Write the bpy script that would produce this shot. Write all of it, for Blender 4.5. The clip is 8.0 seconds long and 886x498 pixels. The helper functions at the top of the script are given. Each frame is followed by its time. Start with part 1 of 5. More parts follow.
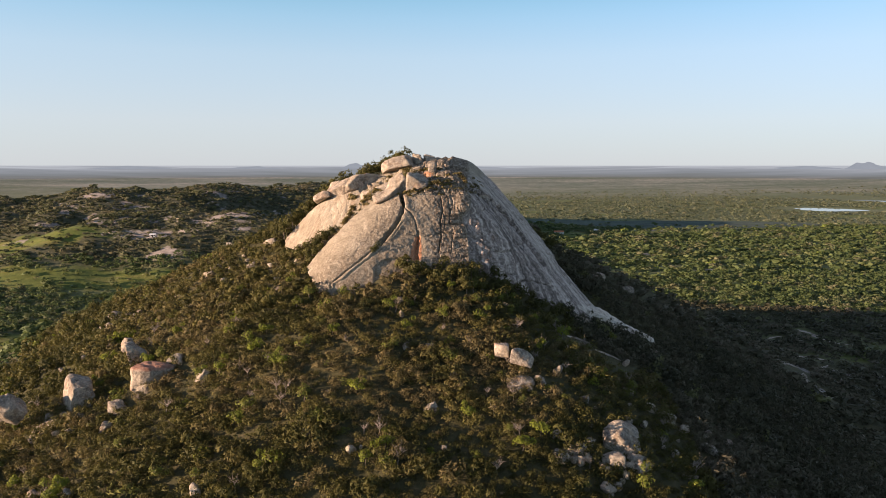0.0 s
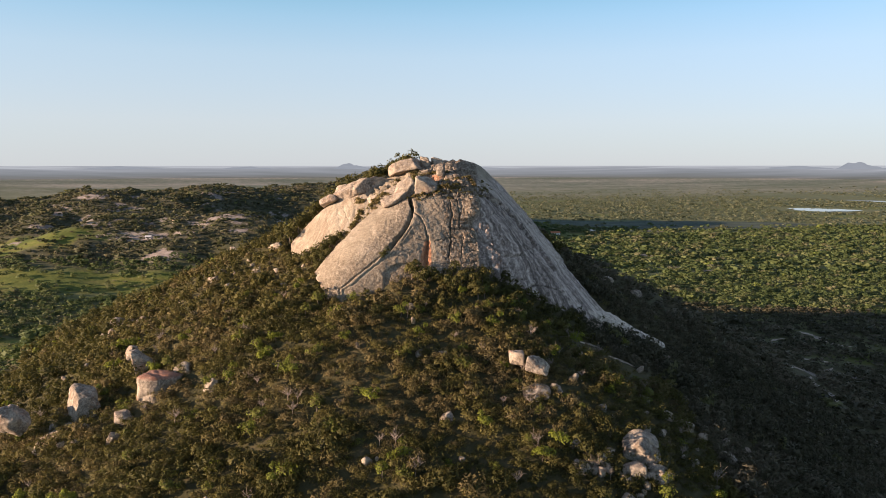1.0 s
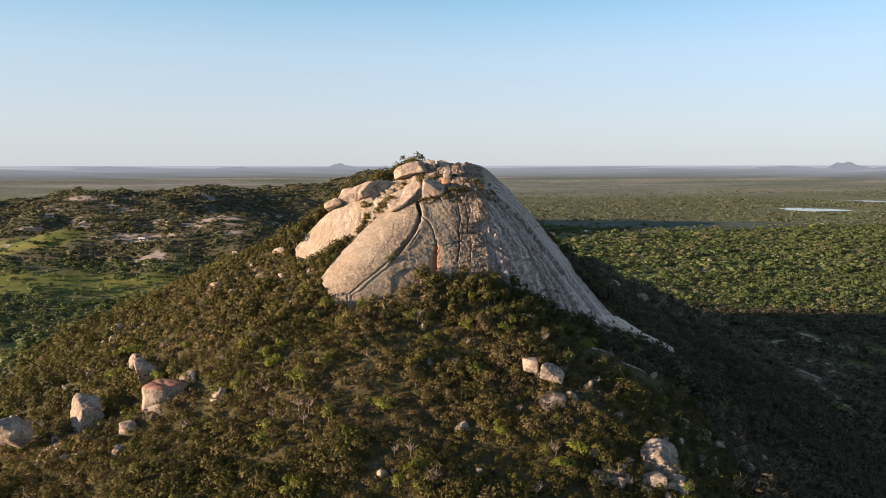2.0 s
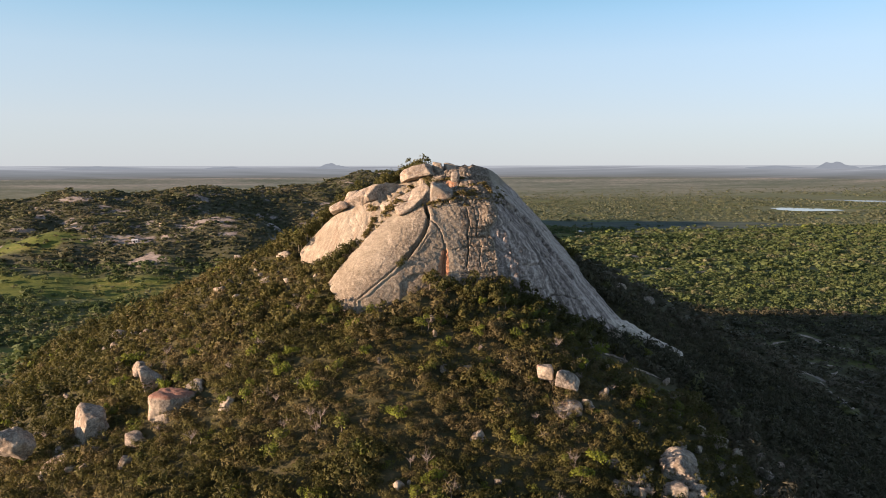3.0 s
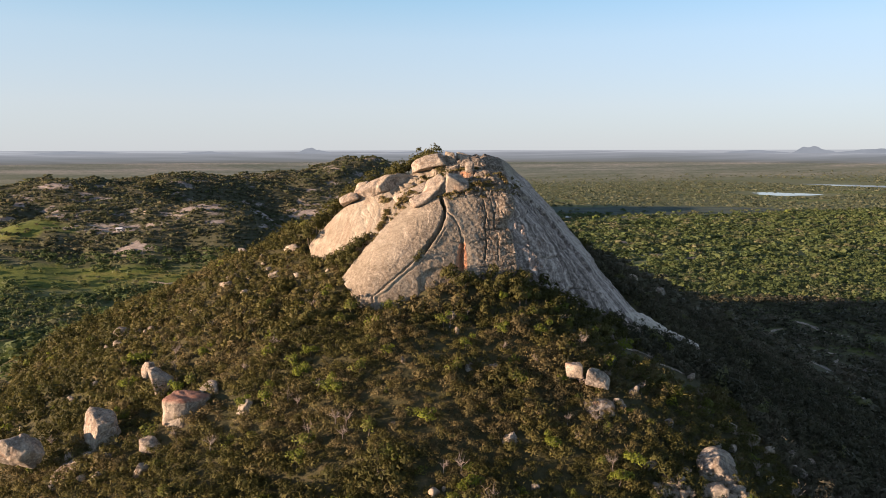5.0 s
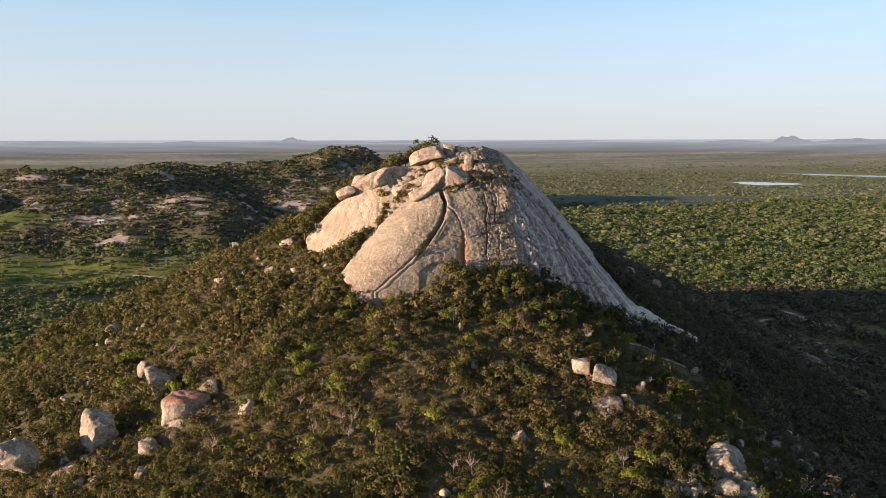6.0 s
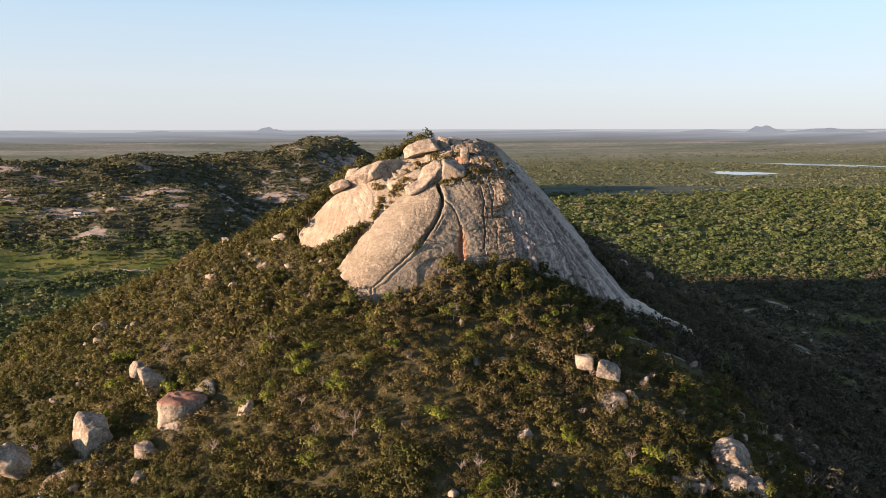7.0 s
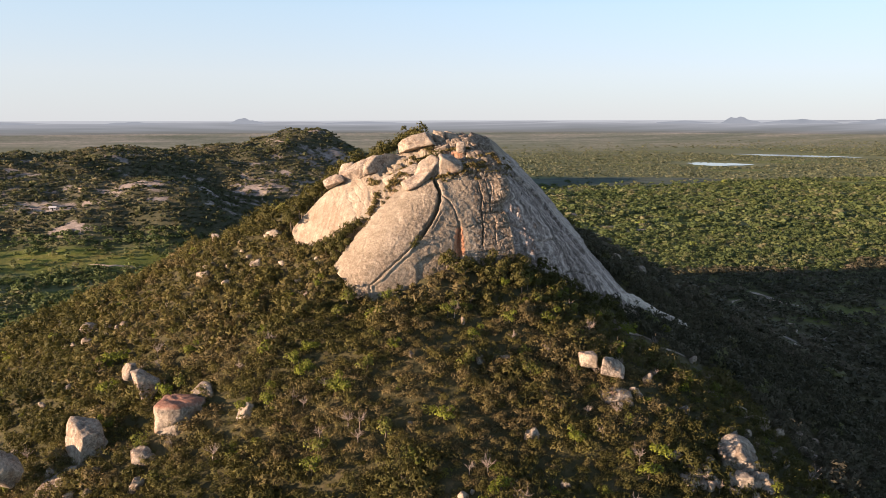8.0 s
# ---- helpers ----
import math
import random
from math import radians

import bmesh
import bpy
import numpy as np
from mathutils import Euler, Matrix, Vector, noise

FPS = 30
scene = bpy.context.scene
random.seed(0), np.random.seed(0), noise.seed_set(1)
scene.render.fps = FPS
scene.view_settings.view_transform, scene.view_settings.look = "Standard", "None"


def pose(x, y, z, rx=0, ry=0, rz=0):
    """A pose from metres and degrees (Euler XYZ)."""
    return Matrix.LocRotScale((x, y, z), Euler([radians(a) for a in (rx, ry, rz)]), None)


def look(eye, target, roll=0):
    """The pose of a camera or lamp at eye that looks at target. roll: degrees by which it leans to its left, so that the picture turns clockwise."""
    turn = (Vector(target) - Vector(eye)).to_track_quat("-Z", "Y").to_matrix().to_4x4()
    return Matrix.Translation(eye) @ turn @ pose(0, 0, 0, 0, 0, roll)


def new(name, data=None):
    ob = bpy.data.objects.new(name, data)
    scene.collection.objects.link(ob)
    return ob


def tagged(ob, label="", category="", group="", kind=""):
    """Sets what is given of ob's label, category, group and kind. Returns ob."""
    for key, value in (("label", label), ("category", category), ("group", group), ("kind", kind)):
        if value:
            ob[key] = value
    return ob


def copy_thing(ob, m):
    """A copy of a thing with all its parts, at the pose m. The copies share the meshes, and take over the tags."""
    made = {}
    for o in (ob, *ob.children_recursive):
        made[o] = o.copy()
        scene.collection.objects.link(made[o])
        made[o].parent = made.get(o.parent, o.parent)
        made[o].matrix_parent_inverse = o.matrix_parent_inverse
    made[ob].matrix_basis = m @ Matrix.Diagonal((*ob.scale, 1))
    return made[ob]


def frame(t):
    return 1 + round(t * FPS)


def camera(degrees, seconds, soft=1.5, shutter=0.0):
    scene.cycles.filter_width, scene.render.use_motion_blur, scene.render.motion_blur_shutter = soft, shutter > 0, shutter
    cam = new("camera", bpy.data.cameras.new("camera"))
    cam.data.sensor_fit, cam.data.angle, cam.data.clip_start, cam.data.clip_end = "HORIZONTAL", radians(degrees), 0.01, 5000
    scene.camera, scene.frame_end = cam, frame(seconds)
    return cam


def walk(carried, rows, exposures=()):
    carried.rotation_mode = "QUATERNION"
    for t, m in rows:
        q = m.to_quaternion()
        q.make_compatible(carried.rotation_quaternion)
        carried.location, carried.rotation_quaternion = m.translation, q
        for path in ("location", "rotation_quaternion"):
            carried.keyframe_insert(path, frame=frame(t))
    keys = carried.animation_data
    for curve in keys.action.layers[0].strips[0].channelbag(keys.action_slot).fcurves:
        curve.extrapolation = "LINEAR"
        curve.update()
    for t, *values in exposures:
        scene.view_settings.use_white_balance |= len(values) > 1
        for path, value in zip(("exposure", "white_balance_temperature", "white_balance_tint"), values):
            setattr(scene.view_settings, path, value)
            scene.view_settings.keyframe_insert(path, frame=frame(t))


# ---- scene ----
cam = camera(65.3, 8.0, soft=0.65)
METRES, EYE, TILT, LEAN, TURN = 50.0, 100.0, -6.85, 0.0, 0.0
ROWS = [
    (0.0, 0.0, 0.0, 0.0, 0.0, 0.0, 0.0),
    (0.5, -0.0516, 0.0328, 0.0143, -0.24, 0.01, 0.04),
    (1.0, -0.1031, 0.0651, 0.0288, -0.6, -0.0, 0.1),
    (1.5, -0.1551, 0.0979, 0.0435, -0.98, -0.01, 0.16),
    (3.0, -0.3114, 0.1961, 0.0844, -2.13, -0.04, 0.33),
    (3.5, -0.3633, 0.2289, 0.0971, -2.5, -0.11, 0.38),
    (4.0, -0.4149, 0.2618, 0.1093, -2.88, -0.41, 0.44),
    (4.5, -0.4665, 0.2948, 0.122, -3.27, -0.87, 0.49),
    (6.0, -0.6187, 0.393, 0.1608, -5.33, -2.2, 0.75),
    (6.5, -0.6696, 0.4263, 0.1739, -6.26, -2.64, 0.86),
    (7.0, -0.7204, 0.4604, 0.1867, -7.18, -3.07, 0.97),
    (7.5, -0.7709, 0.4946, 0.1996, -8.11, -3.46, 1.08),
    (8.0, -0.821, 0.5297, 0.2123, -9.04, -3.83, 1.18),
]
walk(cam, [(t, pose(0, 0, EYE, TILT, LEAN, TURN) @ pose(METRES * x, METRES * y, METRES * z, 90 + pitch, roll, yaw)) for t, x, y, z, yaw, pitch, roll in ROWS],
     [(0.0, 1.25, 6950, 26), (4.5, 1.23, 6950, 26), (8.0, 1.42, 7100, 28)])

# ---- sky and sun ----
SUN_TURN, SUN_HEIGHT = 20.0, 9.0      # degrees: the light travels to +x and a little to +y, from low down
to_sun = Vector((-math.cos(radians(SUN_TURN)) * math.cos(radians(SUN_HEIGHT)), -math.sin(radians(SUN_TURN)) * math.cos(radians(SUN_HEIGHT)), math.sin(radians(SUN_HEIGHT))))
world = bpy.data.worlds.new("sky")
scene.world = world
world.use_nodes = True
wn = world.node_tree
wn.nodes.clear()
sky = wn.nodes.new("ShaderNodeTexSky")
sky.sky_type, sky.sun_disc = "NISHITA", False
sky.sun_elevation, sky.sun_rotation = radians(SUN_HEIGHT), math.atan2(to_sun.x, to_sun.y)
sky.altitude, sky.air_density, sky.dust_density, sky.ozone_density = 300, 1.0, 0.0, 5.0
back = wn.nodes.new("ShaderNodeBackground")
back.inputs["Strength"].default_value = 0.052
wout = wn.nodes.new("ShaderNodeOutputWorld")
veil = wn.nodes.new("ShaderNodeBackground")          # pale haze low over the land, thinning to blue higher up
veil.inputs["Strength"].default_value = 0.165
aloft = wn.nodes.new("ShaderNodeTexCoord")
height = wn.nodes.new("ShaderNodeSeparateXYZ")
thin = wn.nodes.new("ShaderNodeValToRGB")
for _ in range(3):
    thin.color_ramp.elements.new(0.5)
for stop, place, tone in zip(thin.color_ramp.elements, (0.0, 0.06, 0.15, 0.225, 0.6), ((1.22, 1.50, 1.60, 1), (1.24, 1.48, 1.50, 1), (0.98, 1.34, 1.33, 1), (0.52, 1.06, 1.12, 1), (0.40, 0.46, 0.46, 1))):
    stop.position, stop.color = place, tone
dim = wn.nodes.new("ShaderNodeMapRange")             # the clear sky's own light is lost in the haze low down
dim.inputs["From Max"].default_value, dim.inputs["To Min"].default_value = 0.2, 0.3
pure = wn.nodes.new("ShaderNodeVectorMath")
pure.operation = "MULTIPLY"
wn.links.new(height.outputs[2], dim.inputs["Value"])
wn.links.new(sky.outputs[0], pure.inputs[0])
wn.links.new(dim.outputs[0], pure.inputs[1])
wn.links.new(pure.outputs[0], back.inputs[0])
wn.links.new(aloft.outputs["Generated"], height.inputs[0])
wn.links.new(height.outputs[2], thin.inputs[0])
wn.links.new(thin.outputs[0], veil.inputs["Color"])
both = wn.nodes.new("ShaderNodeAddShader")
wn.links.new(back.outputs[0], both.inputs[0])
wn.links.new(veil.outputs[0], both.inputs[1])
wn.links.new(both.outputs[0], wout.inputs[0])
sun = new("sun", bpy.data.lights.new("sun", "SUN"))
sun.data.energy, sun.data.angle, sun.data.color = 5.0, radians(0.6), (1.0, 0.79, 0.56)
sun.matrix_world = look(to_sun * 300, (0, 0, 0))


# ---- noise and mesh helpers ----
def lattice(i, j, k, seed):
    h = (i * 374761393 + j * 668265263 + k * 2147483647 + seed * 974711) & 0x7FFFFFFF
    h = ((h ^ (h >> 13)) * 1274126177) & 0x7FFFFFFF
    return ((h ^ (h >> 16)) & 0xFFFF) / 65535.0


def smooth(p, seed=0):
    """Value noise in -1..1 at the rows of p (two or three columns)."""
    p = np.asarray(p, float)
    if p.shape[1] == 2:
        p = np.column_stack((p, np.zeros(len(p))))
    b = np.floor(p).astype(np.int64)
    f = p - b
    f = f * f * (3 - 2 * f)
    total = np.zeros(len(p))
    for a in (0, 1):
        for c in (0, 1):
            for d in (0, 1):
                w = (f[:, 0] if a else 1 - f[:, 0]) * (f[:, 1] if c else 1 - f[:, 1]) * (f[:, 2] if d else 1 - f[:, 2])
                total += w * lattice(b[:, 0] + a, b[:, 1] + c, b[:, 2] + d, seed)
    return 2 * total - 1


def fbm(p, octaves=4, seed=0):
    p = np.asarray(p, float)
    return sum(smooth(p * 2.03 ** o + 17.3 * o, seed + o) * 0.5 ** o for o in range(octaves))


def step01(v, lo, hi):
    s = np.clip((v - lo) / (hi - lo), 0, 1)
    return s * s * (3 - 2 * s)


def mesh_of(name, verts, faces, material=None, shaded=True, tint=None, normals=None):
    """A mesh from arrays; faces all have the same number of corners. tint: one number a face."""
    verts, faces = np.asarray(verts, np.float32), np.asarray(faces, np.int32)
    me = bpy.data.meshes.new(name)
    n = faces.shape[1]
    me.vertices.add(len(verts))
    me.vertices.foreach_set("co", verts.ravel())
    me.loops.add(faces.size)
    me.loops.foreach_set("vertex_index", faces.ravel())
    me.polygons.add(len(faces))
    me.polygons.foreach_set("loop_start", np.arange(0, faces.size, n, dtype=np.int32))
    me.polygons.foreach_set("use_smooth", np.full(len(faces), shaded))
    if tint is not None:
        me.attributes.new("tint", "FLOAT", "FACE").data.foreach_set("value", np.asarray(tint, np.float32))
    me.update(calc_edges=True)
    me.validate()
    if normals is not None:
        me.normals_split_custom_set_from_vertices(normals)
    if material:
        me.materials.append(material)
    return me


def part(name, mesh, parent, label=""):
    ob = new(name, mesh)
    ob.parent = parent
    return tagged(ob, label)


# ---- materials ----
class Nodes:
    """A short hand for node materials."""

    def __init__(self, name, rough=0.9):
        self.m = bpy.data.materials.new(name)
        self.m.use_nodes = True
        self.t = self.m.node_tree
        self.b = self.t.nodes["Principled BSDF"]
        self.b.inputs["Roughness"].default_value = rough
        self.b.inputs["Specular IOR Level"].default_value = 0.25

    def put(self, slot, v):
        if isinstance(v, bpy.types.NodeSocket):
            self.t.links.new(v, slot)
        elif v is not None:
            slot.default_value = v

    def node(self, kind, ins=(), out=0, **props):
        nd = self.t.nodes.new(kind)
        for k, v in props.items():
            setattr(nd, k, v)
        for k, v in dict(ins).items():
            self.put(nd.inputs[k], v)
        return nd.outputs[out]

    def here(self):
        return self.node("ShaderNodeTexCoord", out="Object")

    def stretched(self, vec, scale, loc=(0, 0, 0)):
        return self.node("ShaderNodeMapping", {"Vector": vec, "Scale": scale, "Location": loc})

    def noise(self, vec, scale, detail=5, rough=0.55, warp=0.0):
        return self.node("ShaderNodeTexNoise", {"Vector": vec, "Scale": scale, "Detail": detail, "Roughness": rough, "Distortion": warp})

    def ramp(self, fac, *stops):
        nd = self.t.nodes.new("ShaderNodeValToRGB")
        el = nd.color_ramp.elements
        while len(el) < len(stops):
            el.new(0.5)
        for e, (pos, col) in zip(el, stops):
            e.position = pos
            e.color = (col, col, col, 1) if not isinstance(col, tuple) else (*col, 1)
        self.put(nd.inputs[0], fac)
        return nd.outputs[0]

    def mix(self, fac, a, b, blend="MIX"):
        nd = self.t.nodes.new("ShaderNodeMix")
        nd.data_type, nd.blend_type = "RGBA", blend
        for slot, v in ((0, fac), (6, a), (7, b)):
            self.put(nd.inputs[slot], (*v, 1) if isinstance(v, tuple) and len(v) == 3 else v)
        return nd.outputs[2]

    def calc(self, op, a, b=0.0, c=0.0):
        nd = self.t.nodes.new("ShaderNodeMath")
        nd.operation = op
        for slot, v in zip(nd.inputs, (a, b, c)):
            self.put(slot, v)
        return nd.outputs[0]

    def xyz(self, vec):
        nd = self.t.nodes.new("ShaderNodeSeparateXYZ")
        self.put(nd.inputs[0], vec)
        return nd.outputs

    def finish(self, colour, height=None, strength=0.5, distance=0.2):
        self.put(self.b.inputs["Base Color"], colour)
        if height is not None:
            self.put(self.b.inputs["Normal"], self.node("ShaderNodeBump", {"Height": height, "Strength": strength, "Distance": distance}))
        return self.m


def dome_material():
    """Weathered granite of the dome: tan skin, grey lichen, dark wash, rust and water streaks, each where the rock
    carries it; also a sunlit patch painted in the rust colour.
    """
    n = Nodes("granite", 0.92)
    p = n.here()
    lichened, washed, rust_and_sun, streaked, bared = (n.node("ShaderNodeAttribute", out="Fac", attribute_name=k) for k in ("lichen", "wash", "rust", "streak", "bare"))
    big, mid, fine = n.noise(p, 0.07, 4, 0.6, 0.5), n.noise(p, 0.5, 6, 0.7, 0.4), n.noise(p, 2.2, 8, 0.85)
    blot = n.noise(p, 1.15, 7, 0.78, 0.6)
    skin = n.ramp(n.calc("ADD", n.calc("MULTIPLY", mid, 0.5), n.calc("MULTIPLY", big, 0.5)), (0.36, (0.20, 0.165, 0.116)), (0.5, (0.315, 0.268, 0.198)), (0.64, (0.435, 0.385, 0.30)))
    # grey-brown lichen with pale crusts between, in blots a hand to an arm wide
    lichen = n.ramp(blot, (0.41, (0.055, 0.045, 0.035)), (0.48, (0.150, 0.118, 0.086)), (0.55, (0.31, 0.255, 0.19)), (0.63, (0.49, 0.43, 0.345)))
    amount = n.ramp(n.calc("ADD", lichened, n.calc("MULTIPLY", n.calc("SUBTRACT", n.noise(p, 1.5, 8, 0.85, 0.4), 0.5), 1.2)), (0.22, 0.0), (0.55, 0.92))
    colour = n.mix(amount, skin, lichen)
    spots = n.ramp(n.noise(n.stretched(p, (1.0, 1.0, 0.7)), 2.6, 4, 0.75, 0.5), (0.51, 0.0), (0.59, 0.75))
    colour = n.mix(n.calc("MULTIPLY", spots, n.ramp(lichened, (0.06, 0.10), (0.45, 0.95))), colour, (0.10, 0.074, 0.050))
    # brown runs of water on the left lobe, widest under its crest
    slant = n.node("ShaderNodeVectorMath", {0: p, 1: (0.42, -0.30, 0.16)}, out="Value", operation="DOT_PRODUCT")
    fall = n.node("ShaderNodeCombineXYZ", {0: slant, 1: n.calc("MULTIPLY", n.xyz(p)[2], 0.05)})
    streak = n.ramp(n.noise(fall, 1.1, 6, 0.7, 1.2), (0.47, 0.0), (0.60, 0.62))
    colour = n.mix(n.calc("MULTIPLY", streak, n.ramp(streaked, (0.0, 0.22), (1.0, 0.95))), colour, (0.22, 0.15, 0.10))
    # the flank's dark wash, drawn out down the fall of the rock
    along = n.node("ShaderNodeVectorMath", {0: p, 1: (0.025, 0.0, 0.030)}, out="Value", operation="DOT_PRODUCT")
    over = n.node("ShaderNodeVectorMath", {0: p, 1: (0.0, 0.80, -0.34)}, out="Value", operation="DOT_PRODUCT")
    lane = n.node("ShaderNodeCombineXYZ", {0: along, 1: over})
    fibres = n.calc("ADD", n.calc("MULTIPLY", n.noise(lane, 0.9, 6, 0.7, 0.3), 0.40), n.calc("MULTIPLY", n.noise(n.stretched(lane, (2.6, 2.6, 1.0)), 1.0, 4, 0.7, 0.2), 0.22))
    wash = n.ramp(n.calc("ADD", fibres, n.calc("MULTIPLY", n.noise(p, 1.0, 8, 0.82), 0.38)), (0.445, (0.080, 0.066, 0.059)), (0.50, (0.26, 0.214, 0.19)), (0.555, (0.60, 0.52, 0.455)))
    colour = n.mix(n.calc("MULTIPLY", washed, 0.88), colour, wash)
    colour = n.mix(n.calc("MULTIPLY", bared, n.ramp(n.noise(lane, 2.0, 5, 0.7), (0.40, 0.15), (0.54, 1.0))), colour, (0.62, 0.55, 0.46))
    pale = n.ramp(n.noise(n.stretched(p, (0.5, 0.5, 0.14), (7, 3, 1)), 1.0, 6, 0.7, 0.5), (0.58, 0.0), (0.70, 0.5))
    colour = n.mix(pale, colour, (0.58, 0.50, 0.39))
    rust = n.ramp(n.calc("ADD", rust_and_sun, n.calc("MULTIPLY", n.calc("SUBTRACT", n.noise(n.stretched(p, (1.4, 1.4, 0.5)), 0.9, 6, 0.75), 0.5), 1.3)), (0.40, 0.0), (0.68, 0.85))
    colour = n.mix(rust, colour, n.ramp(n.noise(p, 1.4, 4, 0.7), (0.35, (0.40, 0.145, 0.065)), (0.65, (0.60, 0.30, 0.16))))
    colour = n.mix(1.0, colour, n.ramp(fine, (0.34, 0.55), (0.66, 1.35)), "MULTIPLY")
    relief = n.calc("ADD", n.calc("MULTIPLY", mid, 0.3), n.calc("ADD", n.calc("MULTIPLY", fine, 0.5), n.calc("MULTIPLY", blot, 0.3)))
    return n.finish(colour, relief, 0.7, 0.28)


def rock_material(name, red_top=0.0):
    """Weathered granite of loose boulders, each with a pattern of its own."""
    n = Nodes(name, 0.92)
    shift = n.calc("MULTIPLY", n.node("ShaderNodeObjectInfo", out="Random"), 900.0)
    p = n.node("ShaderNodeVectorMath", {0: n.here(), 1: shift}, operation="ADD")
    big, mid, fine = n.noise(p, 0.12, 4, 0.6, 0.6), n.noise(p, 0.5, 6, 0.7, 0.4), n.noise(p, 1.9, 8, 0.85)
    skin = n.ramp(mid, (0.30, (0.31, 0.245, 0.18)), (0.5, (0.45, 0.375, 0.285)), (0.72, (0.58, 0.50, 0.39)))
    lichen = n.ramp(n.noise(p, 0.9, 8, 0.8, 1.0), (0.40, (0.07, 0.06, 0.05)), (0.5, (0.20, 0.17, 0.14)), (0.62, (0.46, 0.41, 0.345)))
    patch = n.ramp(n.calc("ADD", n.calc("MULTIPLY", big, 0.45), n.calc("MULTIPLY", n.noise(p, 0.7, 8, 0.82), 0.55)), (0.45, 0.08), (0.54, 0.85))
    colour = n.mix(patch, skin, lichen)
    fall = n.node("ShaderNodeVectorMath", {0: p, 1: (0.7, 0.7, 0.08)}, operation="MULTIPLY")
    colour = n.mix(n.ramp(n.noise(fall, 1.0, 6, 0.7, 0.3), (0.52, 0.0), (0.62, 0.6)), colour, (0.19, 0.13, 0.085))
    colour = n.mix(n.ramp(n.noise(p, 0.22, 3, 0.6), (0.60, 0.0), (0.72, 0.5)), colour, (0.36, 0.18, 0.105))
    if red_top:
        over = n.node("ShaderNodeMapRange", {"Value": n.calc("ADD", n.xyz(n.here())[2], n.calc("MULTIPLY", n.noise(p, 0.9, 5, 0.7), 2.0)), "From Min": red_top + 0.9, "From Max": red_top + 1.6, "To Min": 0.0, "To Max": 0.65})
        colour = n.mix(over, colour, (0.34, 0.12, 0.07))
    colour = n.mix(1.0, colour, n.ramp(fine, (0.36, 0.6), (0.64, 1.3)), "MULTIPLY")
    return n.finish(colour, n.calc("ADD", n.calc("MULTIPLY", mid, 0.3), n.calc("MULTIPLY", fine, 0.7)), 0.9, 0.4)


def leaf_material(name, *stops):
    n = Nodes(name, 0.7)
    tint = n.node("ShaderNodeAttribute", out="Fac", attribute_name="tint")
    leaf = n.node("ShaderNodeNewGeometry", out="Random Per Island")
    base = n.ramp(tint, *stops)
    colour = n.mix(1.0, base, n.ramp(leaf, (0.0, 0.85), (1.0, 1.15)), "MULTIPLY")
    n.finish(colour)
    # thin leaves let some light through
    glow = n.node("ShaderNodeBsdfTranslucent", {"Color": colour})
    n.put(n.t.nodes["Material Output"].inputs["Surface"], n.node("ShaderNodeMixShader", {0: 0.35, 1: n.b.outputs[0], 2: glow}))
    return n.m


